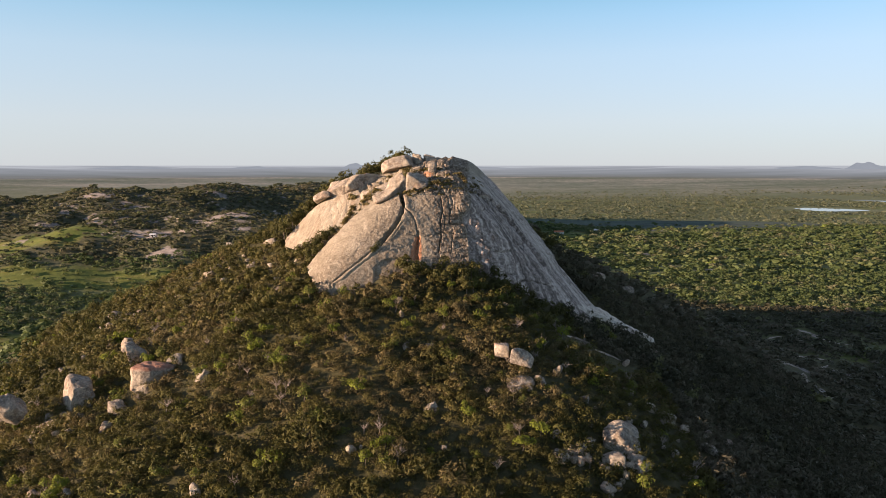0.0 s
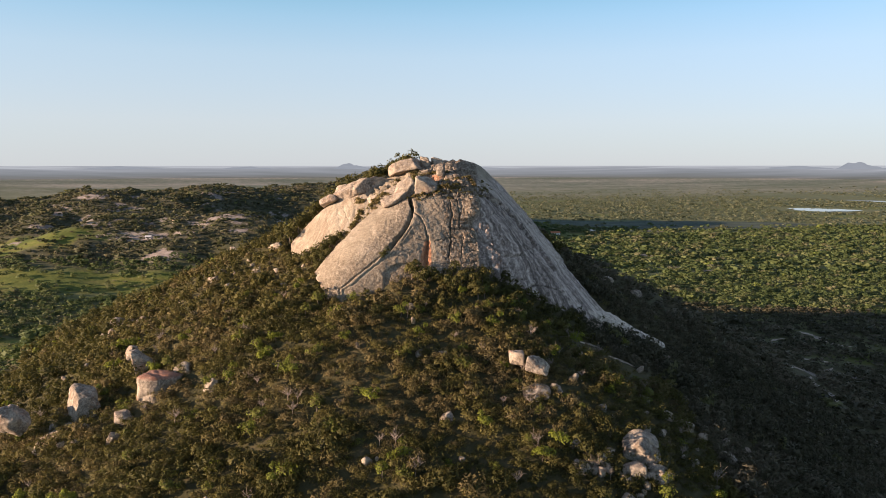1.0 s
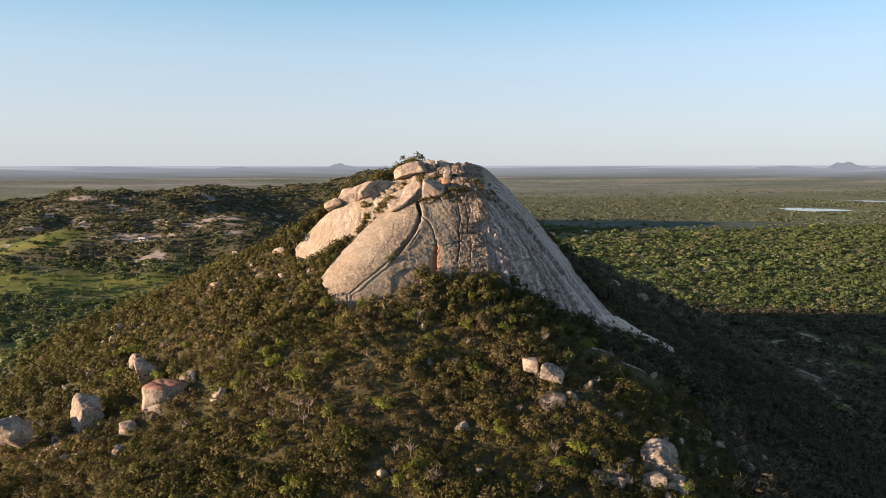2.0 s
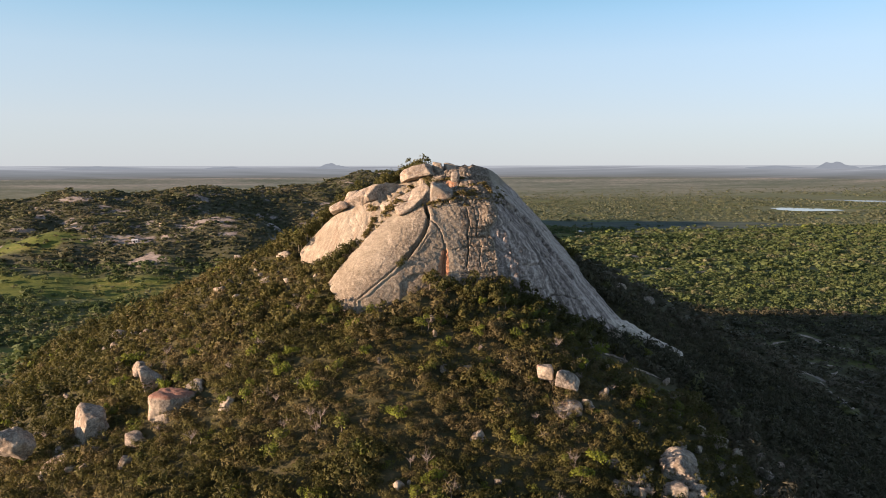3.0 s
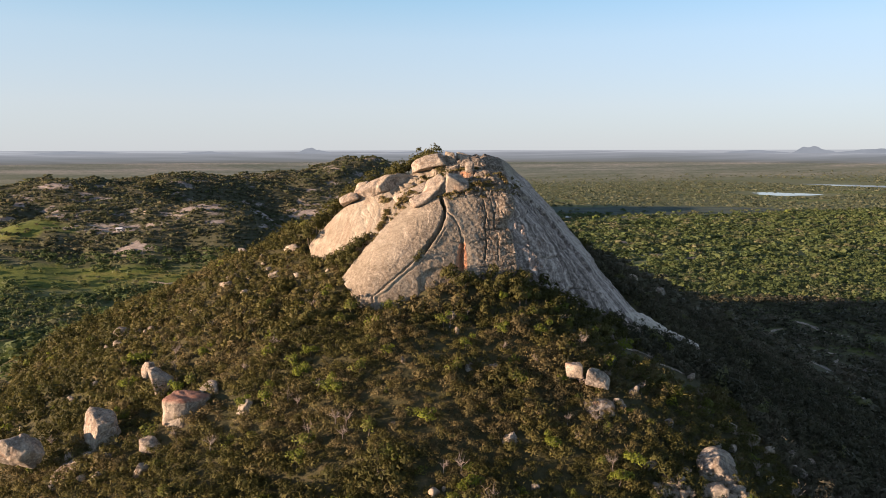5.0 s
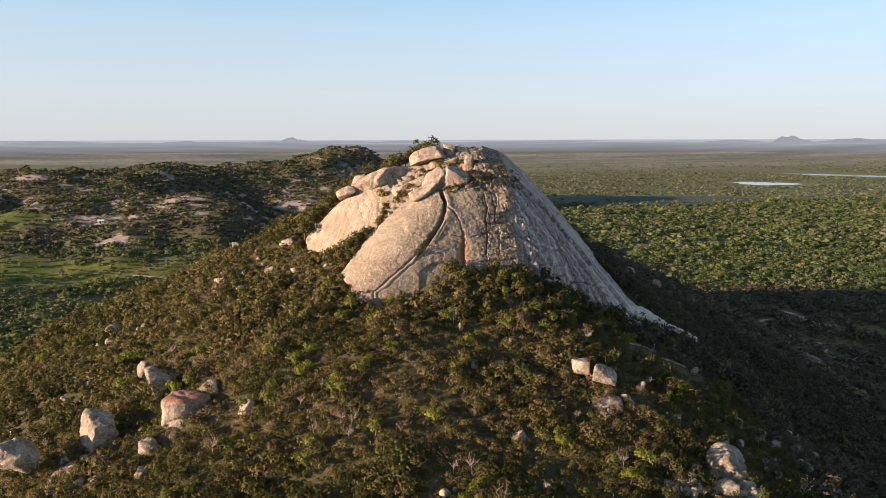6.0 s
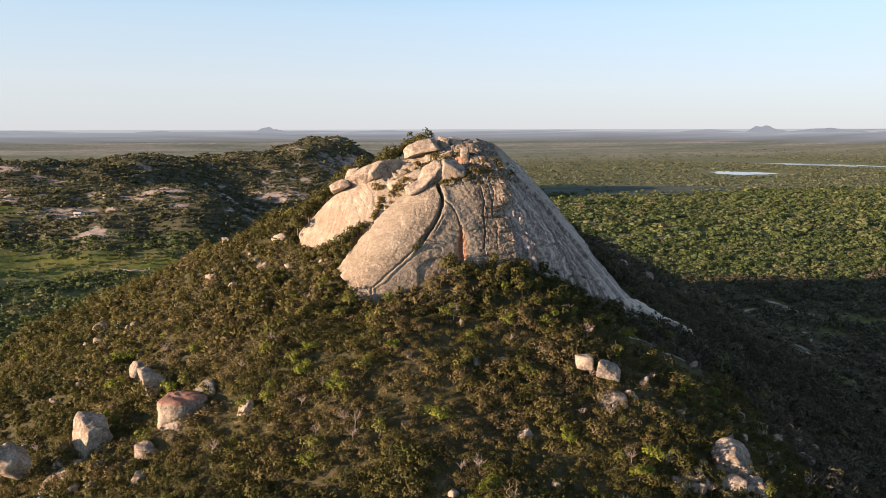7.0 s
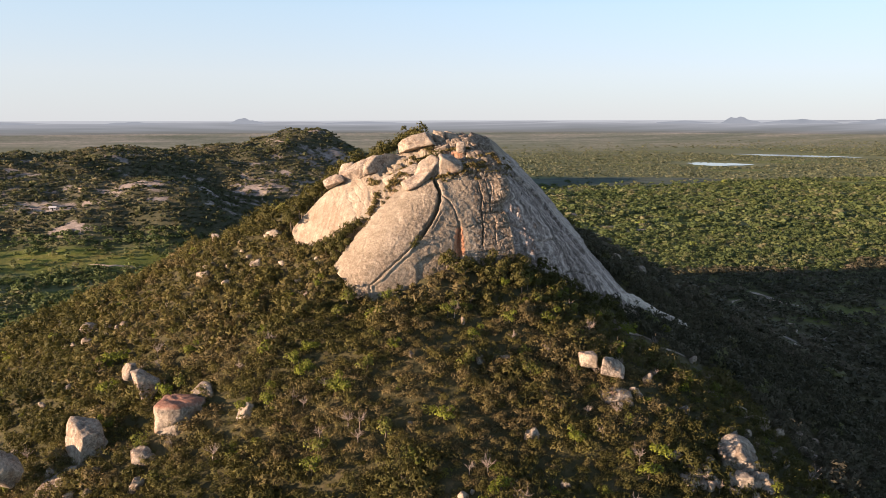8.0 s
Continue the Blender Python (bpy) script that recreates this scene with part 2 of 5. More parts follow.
def earth_material():
    """Stony brown soil under the scrub, green and straw-coloured meadows, bare granite sheets; far off dry land with
    haze painted into its colour.
    """
    n = Nodes("land", 0.95)
    p = n.here()
    y = n.xyz(p)[1]
    meadow = n.node("ShaderNodeAttribute", out="Fac", attribute_name="meadow")
    stony = n.node("ShaderNodeAttribute", out="Fac", attribute_name="stony")
    mid = n.noise(p, 0.035, 6, 0.65, 0.4)
    fine = n.noise(p, 0.35, 6, 0.7)
    soil = n.ramp(fine, (0.3, (0.030, 0.027, 0.013)), (0.55, (0.060, 0.048, 0.024)), (0.75, (0.13, 0.092, 0.055)))
    scrub = n.ramp(mid, (0.3, (0.105, 0.132, 0.048)), (0.55, (0.155, 0.178, 0.072)), (0.8, (0.23, 0.215, 0.115)))
    ground_cover = n.mix(n.node("ShaderNodeMapRange", {"Value": y, "From Min": 300.0, "From Max": 480.0, "To Min": 0.15, "To Max": 0.7}), soil, scrub)
    heath = n.ramp(n.noise(p, 0.12, 6, 0.75), (0.35, (0.042, 0.046, 0.024)), (0.55, (0.068, 0.068, 0.038)), (0.70, (0.15, 0.128, 0.092)))
    ground_cover = n.mix(n.node("ShaderNodeAttribute", out="Fac", attribute_name="ridge"), ground_cover, heath)
    lush = n.ramp(n.noise(n.stretched(p, (0.4, 1.0, 1.0)), 0.03, 6, 0.7), (0.36, (0.062, 0.090, 0.016)), (0.5, (0.110, 0.132, 0.024)), (0.64, (0.18, 0.158, 0.05)))
    grass = n.mix(1.0, lush, n.ramp(fine, (0.3, 0.7), (0.7, 1.2)), "MULTIPLY")
    stone = n.ramp(n.noise(p, 0.12, 6, 0.7), (0.35, (0.13, 0.11, 0.10)), (0.65, (0.36, 0.31, 0.27)))
    # dry fields and scrub, greyed and paled with distance: haze in the base colour
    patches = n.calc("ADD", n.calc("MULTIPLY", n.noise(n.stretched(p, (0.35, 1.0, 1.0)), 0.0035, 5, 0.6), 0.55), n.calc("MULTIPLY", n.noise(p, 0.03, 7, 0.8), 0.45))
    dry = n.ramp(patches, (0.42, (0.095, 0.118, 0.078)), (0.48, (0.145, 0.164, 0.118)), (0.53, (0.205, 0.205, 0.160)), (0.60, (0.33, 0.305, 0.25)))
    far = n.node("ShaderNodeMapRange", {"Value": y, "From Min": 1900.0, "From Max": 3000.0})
    edge = n.ramp(n.calc("ADD", meadow, n.calc("MULTIPLY", n.calc("SUBTRACT", mid, 0.5), 0.8)), (0.42, 0.0), (0.58, 1.0))
    colour = n.mix(edge, ground_cover, grass)
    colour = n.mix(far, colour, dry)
    # a cloud's shadow on the plain, painted as dark grey-green ground
    marsh = n.node("ShaderNodeAttribute", out="Fac", attribute_name="marsh")
    shadow_tone = n.ramp(n.noise(n.stretched(p, (0.3, 1.0, 1.0)), 0.04, 5, 0.7), (0.4, (0.030, 0.046, 0.034)), (0.6, (0.070, 0.092, 0.062)))
    colour = n.mix(n.ramp(n.calc("ADD", marsh, n.calc("MULTIPLY", n.calc("SUBTRACT", mid, 0.5), 0.4)), (0.46, 0.0), (0.56, 1.0)), colour, shadow_tone)
    rocky = n.ramp(n.calc("ADD", stony, n.calc("MULTIPLY", n.calc("SUBTRACT", n.noise(p, 0.07, 7, 0.75, 0.6), 0.5), 2.2)), (0.5, 0.0), (0.6, 1.0))
    colour = n.mix(rocky, colour, stone)
    return n.finish(colour, n.calc("ADD", mid, n.calc("MULTIPLY", fine, 0.3)), 0.6, 1.5)


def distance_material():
    """The far plain: bands of scrub and dry fields, with haze painted as a blue-grey glow towards the horizon."""
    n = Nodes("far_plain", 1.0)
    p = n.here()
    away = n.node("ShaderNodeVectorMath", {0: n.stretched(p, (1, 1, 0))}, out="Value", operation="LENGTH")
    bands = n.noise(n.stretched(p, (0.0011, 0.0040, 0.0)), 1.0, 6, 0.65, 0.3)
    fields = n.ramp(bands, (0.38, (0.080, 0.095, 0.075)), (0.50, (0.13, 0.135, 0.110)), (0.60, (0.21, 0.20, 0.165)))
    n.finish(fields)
    # air haze as emission, which takes over from the land's own colour
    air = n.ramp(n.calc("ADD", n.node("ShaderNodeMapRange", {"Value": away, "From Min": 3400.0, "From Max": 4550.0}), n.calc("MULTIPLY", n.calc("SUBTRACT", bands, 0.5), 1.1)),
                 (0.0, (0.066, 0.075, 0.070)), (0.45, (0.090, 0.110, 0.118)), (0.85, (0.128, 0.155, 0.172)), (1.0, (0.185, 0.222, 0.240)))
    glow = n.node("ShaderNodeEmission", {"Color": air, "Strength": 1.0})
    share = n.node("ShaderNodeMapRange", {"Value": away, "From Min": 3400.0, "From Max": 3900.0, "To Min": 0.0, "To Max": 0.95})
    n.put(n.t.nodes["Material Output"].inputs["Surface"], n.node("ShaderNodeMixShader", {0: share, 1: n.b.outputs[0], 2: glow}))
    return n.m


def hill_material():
    """Hills on the horizon, their distance haze painted as a pale blue glow."""
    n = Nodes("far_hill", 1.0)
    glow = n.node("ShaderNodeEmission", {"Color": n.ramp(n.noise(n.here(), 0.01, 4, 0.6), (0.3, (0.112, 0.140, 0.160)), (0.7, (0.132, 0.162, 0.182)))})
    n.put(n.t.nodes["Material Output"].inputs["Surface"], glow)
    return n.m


def plain_material(name, low, high, scale, rough=0.8):
    n = Nodes(name, rough)
    p = n.here()
    grain = n.noise(p, scale, 6, 0.7)
    return n.finish(n.ramp(grain, (0.3, low), (0.7, high)), grain, 0.4, 0.05)


def water_material():
    n = Nodes("lake_water", 0.06)
    n.b.inputs["Specular IOR Level"].default_value = 0.5
    ripples = n.noise(n.here(), 0.6, 4, 0.6)
    return n.finish((0.05, 0.06, 0.055, 1), ripples, 0.03, 0.02)


GRANITE = dome_material()
BOULDER = rock_material("boulder_granite")
RUSTY = rock_material("rust_stained_granite", 2.7)
LEAVES = leaf_material("scrub_leaves", (0.0, (0.050, 0.050, 0.013)), (0.35, (0.083, 0.081, 0.021)), (0.6, (0.118, 0.106, 0.030)), (0.84, (0.155, 0.124, 0.055)), (0.93, (0.132, 0.160, 0.022)), (1.0, (0.205, 0.235, 0.030)))
PLAIN_LEAVES = leaf_material("plain_leaves", (0.0, (0.060, 0.090, 0.032)), (0.35, (0.088, 0.122, 0.042)), (0.6, (0.118, 0.148, 0.052)), (0.84, (0.160, 0.160, 0.084)), (0.95, (0.170, 0.215, 0.050)))
HEATH_LEAVES = leaf_material("heath_leaves", (0.0, (0.062, 0.071, 0.032)), (0.4, (0.090, 0.099, 0.045)), (0.84, (0.145, 0.132, 0.076)), (0.95, (0.140, 0.152, 0.050)))
# dull and pale: the haze over distant scrub is put into the leaf colour
FAR_LEAVES = leaf_material("far_leaves", (0.0, (0.090, 0.108, 0.060)), (0.5, (0.125, 0.143, 0.080)), (1.0, (0.165, 0.168, 0.105)))
# half leafless scrub, with the neutral tone of the hill's shade painted in
SHADE_LEAVES = leaf_material("ridge_leaves", (0.0, (0.062, 0.060, 0.034)), (0.4, (0.094, 0.087, 0.051)), (0.84, (0.145, 0.124, 0.082)), (0.95, (0.140, 0.142, 0.058)))
MOSS = leaf_material("dry_grass", (0.0, (0.078, 0.073, 0.022)), (0.5, (0.150, 0.122, 0.041)), (1.0, (0.247, 0.181, 0.078)))
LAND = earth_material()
BARK = plain_material("bark", (0.10, 0.08, 0.06), (0.24, 0.20, 0.16), 4.0, 0.9)
DEAD_WOOD = plain_material("dead_wood", (0.20, 0.16, 0.13), (0.36, 0.30, 0.25), 4.0, 0.9)
WHITEWASH = plain_material("whitewash", (0.66, 0.64, 0.60), (0.80, 0.78, 0.74), 1.5)
ROOF_TILE = plain_material("roof_tile", (0.33, 0.12, 0.06), (0.48, 0.20, 0.10), 2.0)
DARK_OPENING = plain_material("dark_wood", (0.03, 0.025, 0.02), (0.06, 0.05, 0.04), 3.0)
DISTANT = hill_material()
TRACK = plain_material("sandy_track", (0.30, 0.24, 0.17), (0.42, 0.35, 0.26), 0.5)
WATER = water_material()
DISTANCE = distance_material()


# ---- the land: one sheet to the horizon ----
HX, HY = -8.0, 236.0                   # the axis of the hill
# the line along which the scrub meets the dome
FOOT = [(-60, 240, 76), (-55, 232, 74), (-51.8, 226.5, 72.5), (-47.5, 220.7, 73.0), (-44, 214, 71.5), (-41.2, 208.0, 69.6), (-37.0, 198.6, 64.6), (-30.4, 197.0, 63.8), (-24.3, 198.2, 64.8), (-19.7, 200.8, 69.0), (-15, 202.0, 70.3),
        (-5.3, 203.6, 70.8), (8, 208.6, 72.0), (18.2, 209.8, 67.0), (25, 210.2, 63.4), (34, 211.8, 59.2), (44, 215.6, 53.8), (56, 222.2, 48.4), (70, 227.6, 42.2)]
TURNS = [-180, -176, -155, -135, -90, -60, -45, -20, -5, 10, 30, 60, 90, 150, 170, 180]
TOPS = [96, 94, 87.5, 86, 81.5, 82.5, 78.5, 75, 77, 84, 96, 100, 101, 103, 101, 96]
LAKES = [(893, 1600, 72, 62, -30), (1300, 2010, 250, 70, -60)]     # middle, half axes, turn
MEADOWS = [(-300, 552, 170, 26), (-245, 385, 70, 20), (-400, 640, 80, 26), (-170, 478, 75, 16), (400, 1045, 150, 22),
           (840, 1090, 70, 60), (1110, 1640, 120, 70), (2100, 2600, 330, 180), (190, 985, 50, 40), (560, 1010, 60, 12)]
# ovals of the plain coloured dark, as under a passing cloud
PAINTED_SHADOWS = [(420, 1180, 230, 95), (170, 1240, 160, 60)]
SHEETS = [(320, 1073, 34, 13), (227, 783, 26, 14), (230, 688, 17, 13), (259, 659, 15, 12), (300, 880, 20, 12), (180, 560, 10, 8), (330, 600, 14, 9), (-262, 722, 34, 14), (-235, 742, 26, 10), (-120, 800, 40, 16), (-60, 830, 50, 20), (-180, 800, 16, 16), (-150, 760, 22, 9), (-215, 668, 26, 10),
          (-270, 645, 40, 8), (-330, 760, 30, 10), (-400, 800, 30, 12), (-110, 1000, 26, 9), (-60, 1010, 22, 10), (-25, 950, 60, 24), (-262, 640, 40, 9), (-200, 760, 40, 10), (-150, 690, 26, 12), (-240, 600, 26, 8), (20, 900, 40, 14),
          (141, 300, 12, 4), (172, 325, 18, 5), (160, 300, 5, 12), (149, 264, 4, 10), (190, 318, 20, 4)]
_pick = random.Random(4)
SHEETS += [(_pick.uniform(-420, 40), _pick.uniform(640, 1010), _pick.uniform(5, 16), _pick.uniform(3, 7)) for _ in range(210)]


# strips of bare rock in the shaded scrub: bent lines and widths
STRIPS = ((((220, 419), (222, 404), (222, 388), (229, 381)), 4.0), (((180, 350), (190, 349), (198, 345)), 3.0), (((137, 279), (142, 280), (156, 295)), 2.6), (((176, 320), (191, 335)), 2.2), (((151, 282), (146, 268), (148, 258), (144, 250)), 2.2),
          (((189, 328), (184, 314)), 2.0), (((200, 400), (186, 389)), 2.2), (((35, 194), (39, 196), (42, 195)), 2.0), (((43, 191), (50, 189)), 1.3))


def oval(x, y, cx, cy, a, b, turn=0.0):
    c, s = math.cos(radians(turn)), math.sin(radians(turn))
    u, v = ((x - cx) * c + (y - cy) * s) / a, (-(x - cx) * s + (y - cy) * c) / b
    return np.sqrt(u * u + v * v)


def land(x, y):
    """Height of the ground."""
    x, y = np.asarray(x, float), np.asarray(y, float)
    q = np.column_stack((x, y))
    dx, dy = x - HX, y - HY
    r = np.hypot(dx, dy)
    top = np.interp(np.degrees(np.arctan2(dy, dx)), TURNS, TOPS)
    cone = top - 0.45 * r + 1.6 * fbm(q / 26, 3, 3)
    cap = 72 - 8 * step01(-x, 12, 24) - 8 * step01(x, 10, 40) + 12 * step01(y, 214, 238) + 14 * step01(y, 238, 256)
    cone = np.minimum(cone, cap)
    # near the dome the ground leans on it
    near, rise = np.full(x.shape, 1e9), np.zeros(x.shape)
    for (ax, ay, az), (bx, by, bz) in zip(FOOT, FOOT[1:]):
        t = np.clip(((x - ax) * (bx - ax) + (y - ay) * (by - ay)) / ((bx - ax) ** 2 + (by - ay) ** 2), 0, 1)
        away = np.hypot(x - ax - t * (bx - ax), y - ay - t * (by - ay))
        rise, near = np.where(away < near, az + t * (bz - az), rise), np.minimum(near, away)
    hold = np.exp(-(near / 7.0) ** 2)
    cone = cone * (1 - hold) + hold * (rise - 2.2 + 1.2 * step01(-x, 34, 40) - 0.3 * near)
    z = 6 * np.logaddexp(0, np.maximum(cone, -60) / 6)
    # the long ridge behind, with its knolls
    ridge = 0
    for cx, cy, h, a, b, turn in ((-70, 1050, 94, 120, 190, 0), (-290, 960, 60, 150, 190, 10), (-430, 850, 40, 150, 170, 15), (-640, 830, 44, 190, 170, 0), (-265, 670, 34, 120, 85, 0), (-165, 675, 20, 60, 70, 0)):
        ridge = ridge + h * np.exp(-oval(x, y, cx, cy, a, b, turn) ** 1.8)
    ridge = ridge * (1 + 0.16 * fbm(q / 90, 4, 9)) + np.clip(ridge / 20, 0, 1) * 4 * fbm(q / 34, 3, 5)
    d = np.hypot(x, y)
    z = z + ridge + 1.0 * fbm(q / 120, 3, 21) * step01(r, 150, 320)
    z = z * (1 - step01(d, 1300, 1500))
    for lake in LAKES:
        z = z - 1.5 * (1 - step01(oval(x, y, *lake), 0.9, 1.25))
    return z + np.clip((d - 2300) / 2500, 0, 1) ** 1.4 * 98.5


def on_strip(p):
    """Which places lie on a strip of bare rock."""
    hit = np.zeros(len(p), bool)
    for pts, w in STRIPS:
        for (ax, ay), (bx, by) in zip(pts, pts[1:]):
            t = np.clip(((p[:, 0] - ax) * (bx - ax) + (p[:, 1] - ay) * (by - ay)) / ((bx - ax) ** 2 + (by - ay) ** 2), 0, 1)
            hit |= np.hypot(p[:, 0] - ax - t * (bx - ax), p[:, 1] - ay - t * (by - ay) + 2.5) < w * 0.6 + 3.0
    return hit


def meadow_at(x, y):
    m = np.zeros(len(x))
    for o in MEADOWS:
        m = np.maximum(m, 1 - 0.5 * oval(x, y, *o))
    q = np.column_stack((x / 170, y / 70))
    d = np.hypot(x, y)
    m = np.maximum(m, (0.15 + 0.55 * fbm(q, 3, 81) * step01(d, 260, 420)) * (1 - (1 - step01(x, 60, 200)) * step01(y, 590, 650) * (1 - step01(y, 1250, 1350))))
    return np.clip(m, 0, 1)


def stony_at(x, y):
    m = np.zeros(len(x))
    for o in SHEETS:
        m = np.maximum(m, 0.9 - 0.45 * oval(x, y, *o))
    return np.clip(m, 0, 1)


def ridge_at(x, y):
    """How far the places lie up on the stony ridge."""
    return np.clip(land(x, y) / 14 - 0.25, 0, 1) * step01(y, 520, 620) * (1 - step01(x, 90, 200)) * (1 - step01(y, 1300, 1450))


def painted_shadow_at(x, y):
    m = np.zeros(len(x))
    for o in PAINTED_SHADOWS:
        m = np.maximum(m, 1 - 0.5 * oval(x, y, *o))
    return m


def make_ground():
    turns = 500
    radii = np.concatenate((np.linspace(0, 170, 120), 170 * (3450 / 170) ** (np.arange(1, 171) / 170)))
    a = np.linspace(0, 2 * np.pi, turns, endpoint=False)
    R, A = np.meshgrid(radii[1:], a, indexing="ij")
    x, y = (HX + R * np.cos(A)).ravel(), (HY + R * np.sin(A)).ravel()
    verts = np.column_stack((x, y, land(x, y)))
    rings = len(radii) - 1
    i, j = np.meshgrid(np.arange(rings - 1), np.arange(turns), indexing="ij")
    k = (j + 1) % turns
    faces = np.stack((i * turns + j, (i + 1) * turns + j, (i + 1) * turns + k, i * turns + k), -1).reshape(-1, 4)
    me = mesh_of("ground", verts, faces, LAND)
    me.attributes.new("meadow", "FLOAT", "POINT").data.foreach_set("value", meadow_at(x, y).astype(np.float32))
    me.attributes.new("stony", "FLOAT", "POINT").data.foreach_set("value", stony_at(x, y).astype(np.float32))
    me.attributes.new("ridge", "FLOAT", "POINT").data.foreach_set("value", ridge_at(x, y).astype(np.float32))
    me.attributes.new("marsh", "FLOAT", "POINT").data.foreach_set("value", painted_shadow_at(x, y).astype(np.float32))
    return tagged(new("ground", me), "scrub-covered plain with a steep hill and a long ridge", "ground", kind="structure")


ground = make_ground()


def make_lake(cx, cy, a, b, turn, label):
    t = np.linspace(0, 2 * np.pi, 72, endpoint=False)
    k = 1.0 + 0.14 * np.sin(3 * t + cx) + 0.07 * np.sin(7 * t)
    c, s = math.cos(radians(turn)), math.sin(radians(turn))
    u, v = a * k * np.cos(t), b * k * np.sin(t)
    x, y = cx + u * c - v * s, cy + u * s + v * c
    n = len(t)
    verts = np.concatenate((np.column_stack((x, y, np.full(n, -0.5))), [[cx, cy, -0.5]]))
    faces = np.column_stack((np.arange(n), (np.arange(n) + 1) % n, np.full(n, n)))
    tagged(new("lake", mesh_of("lake", verts, faces, WATER)), label, "lake", kind="structure")


def make_distance():
    """Backdrop: the last of the land, its distance haze painted blue, all round."""
    turns, radii = 360, np.linspace(3400, 4700, 60)
    a = np.linspace(0, 2 * np.pi, turns, endpoint=False)
    R, A = np.meshgrid(radii, a, indexing="ij")
    x, y = (R * np.cos(A)).ravel(), (R * np.sin(A)).ravel()
    i, j = np.meshgrid(np.arange(59), np.arange(turns), indexing="ij")
    k = (j + 1) % turns
    faces = np.stack((i * turns + j, (i + 1) * turns + j, (i + 1) * turns + k, i * turns + k), -1).reshape(-1, 4)
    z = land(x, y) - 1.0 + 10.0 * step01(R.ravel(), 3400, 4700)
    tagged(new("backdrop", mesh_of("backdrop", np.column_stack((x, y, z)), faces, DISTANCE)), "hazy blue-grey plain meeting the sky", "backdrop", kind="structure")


make_distance()
make_lake(*LAKES[0], "still pale lake on the plain")
make_lake(*LAKES[1], "long narrow pale reservoir on the plain")


def make_distant_hill(azimuth, width, height, seed, label):
    """A low blue hill close to the horizon."""
    d = 4480.0
    cx, cy = d * math.sin(radians(azimuth)), d * math.cos(radians(azimuth))
    u, v = np.meshgrid(np.linspace(-1, 1, 49), np.linspace(-1, 1, 13), indexing="ij")
    q = np.column_stack((u.ravel() * 2.2 + seed, v.ravel() * 1.5))
    h = height * np.clip(1 - np.abs(u.ravel()) ** 1.3, 0, 1) * np.clip(1 - v.ravel() ** 2, 0, 1) * (0.8 + 0.4 * fbm(q, 3, seed))
    sx, sy = math.cos(radians(azimuth)), -math.sin(radians(azimuth))
    x = cx + u.ravel() * width * sx + v.ravel() * 110 * sy * -1
    y = cy + u.ravel() * width * sy + v.ravel() * 110 * sx
    base = float(land([cx], [cy])[0]) + 2
    i, j = np.meshgrid(np.arange(48), np.arange(12), indexing="ij")
    a = (i * 13 + j).ravel()
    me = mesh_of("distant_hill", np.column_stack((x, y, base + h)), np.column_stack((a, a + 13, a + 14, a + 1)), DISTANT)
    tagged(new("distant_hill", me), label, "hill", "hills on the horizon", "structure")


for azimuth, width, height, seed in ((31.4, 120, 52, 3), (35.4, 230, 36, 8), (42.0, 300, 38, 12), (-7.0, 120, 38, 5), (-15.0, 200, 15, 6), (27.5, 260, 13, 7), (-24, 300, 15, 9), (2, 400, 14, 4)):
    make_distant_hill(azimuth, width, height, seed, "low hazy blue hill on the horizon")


# ---- rocks ----
def faceted(dirs, planes, centre, sharp):
    """Distance from the centre to a rounded body bounded by planes, along the unit directions."""
    total = np.zeros(len(dirs))
    for p, n in planes:
        n = np.array(n, float) / np.linalg.norm(n)
        reach = max(float(np.dot(n, np.array(p, float) - centre)), 0.05)
        total += np.maximum(dirs @ n, 1e-6) ** sharp / reach ** sharp
    return total ** (-1.0 / sharp)


def groove(v, width):
    return np.exp(-(v / width) ** 2)


# the dome: a rounded granite body bounded by planes (outward direction, distance from the core); sheets of rock are split off it by joints
CORE, BLUNT = np.array((-6.0, 240.0, 52.0)), 26
HULL = [
    ((0.011, -0.958, 0.286), 46.63),
    ((-0.485, -0.514, 0.707), 49.74),
    ((-0.803, -0.366, 0.471), 55.53),
    ((0.003, -0.615, 0.789), 50.41),
    ((0.070, -0.045, 0.997), 52.25),
    ((0.685, -0.281, 0.672), 42.60),
    ((0.616, 0.253, 0.746), 53.50),
    ((0.173, -0.851, 0.495), 40.21),
    ((0.000, 0.707, 0.707), 48.80),
    ((-0.473, 0.509, 0.719), 42.98),
    ((0.755, 0.480, 0.447), 43.40),
    ((0.000, 0.000, -1.000), 32.00),
    ((-0.682, -0.484, 0.548), 49.62),
    ((-0.219, -0.356, 0.908), 46.41),
    ((-0.376, -0.528, 0.761), 46.63),
    ((-0.086, -0.750, 0.656), 50.32),
    ((-0.018, -0.582, 0.813), 50.77),
    ((0.086, -0.348, 0.933), 54.47),
    ((0.627, -0.101, 0.773), 50.60),
    ((-0.544, -0.205, 0.814), 56.30),
    ((0.357, -0.823, 0.441), 40.22),
    ((0.168, -0.976, 0.141), 39.72),
]
TONGUE_CORE = np.array((52.0, 229.0, 38.0))
TONGUE = [((58, 226, 48.6), (0.44, -0.13, 0.89)), ((58, 223.4, 46), (0.36, -0.91, 0.2)), ((58, 232, 46), (0.3, 0.85, 0.4)), ((30, 228, 40), (-1, 0, 0)), ((73, 228, 38), (1, 0, 0.3)), ((0, 240, 20), (0, 0, -1))]


def hull_reach(d):
    total = np.zeros(len(d))
    for n, reach in HULL:
        n = np.array(n) / np.linalg.norm(n)
        total += (np.maximum(d @ n, 1e-6) / reach) ** BLUNT
    return total ** (-1.0 / BLUNT)


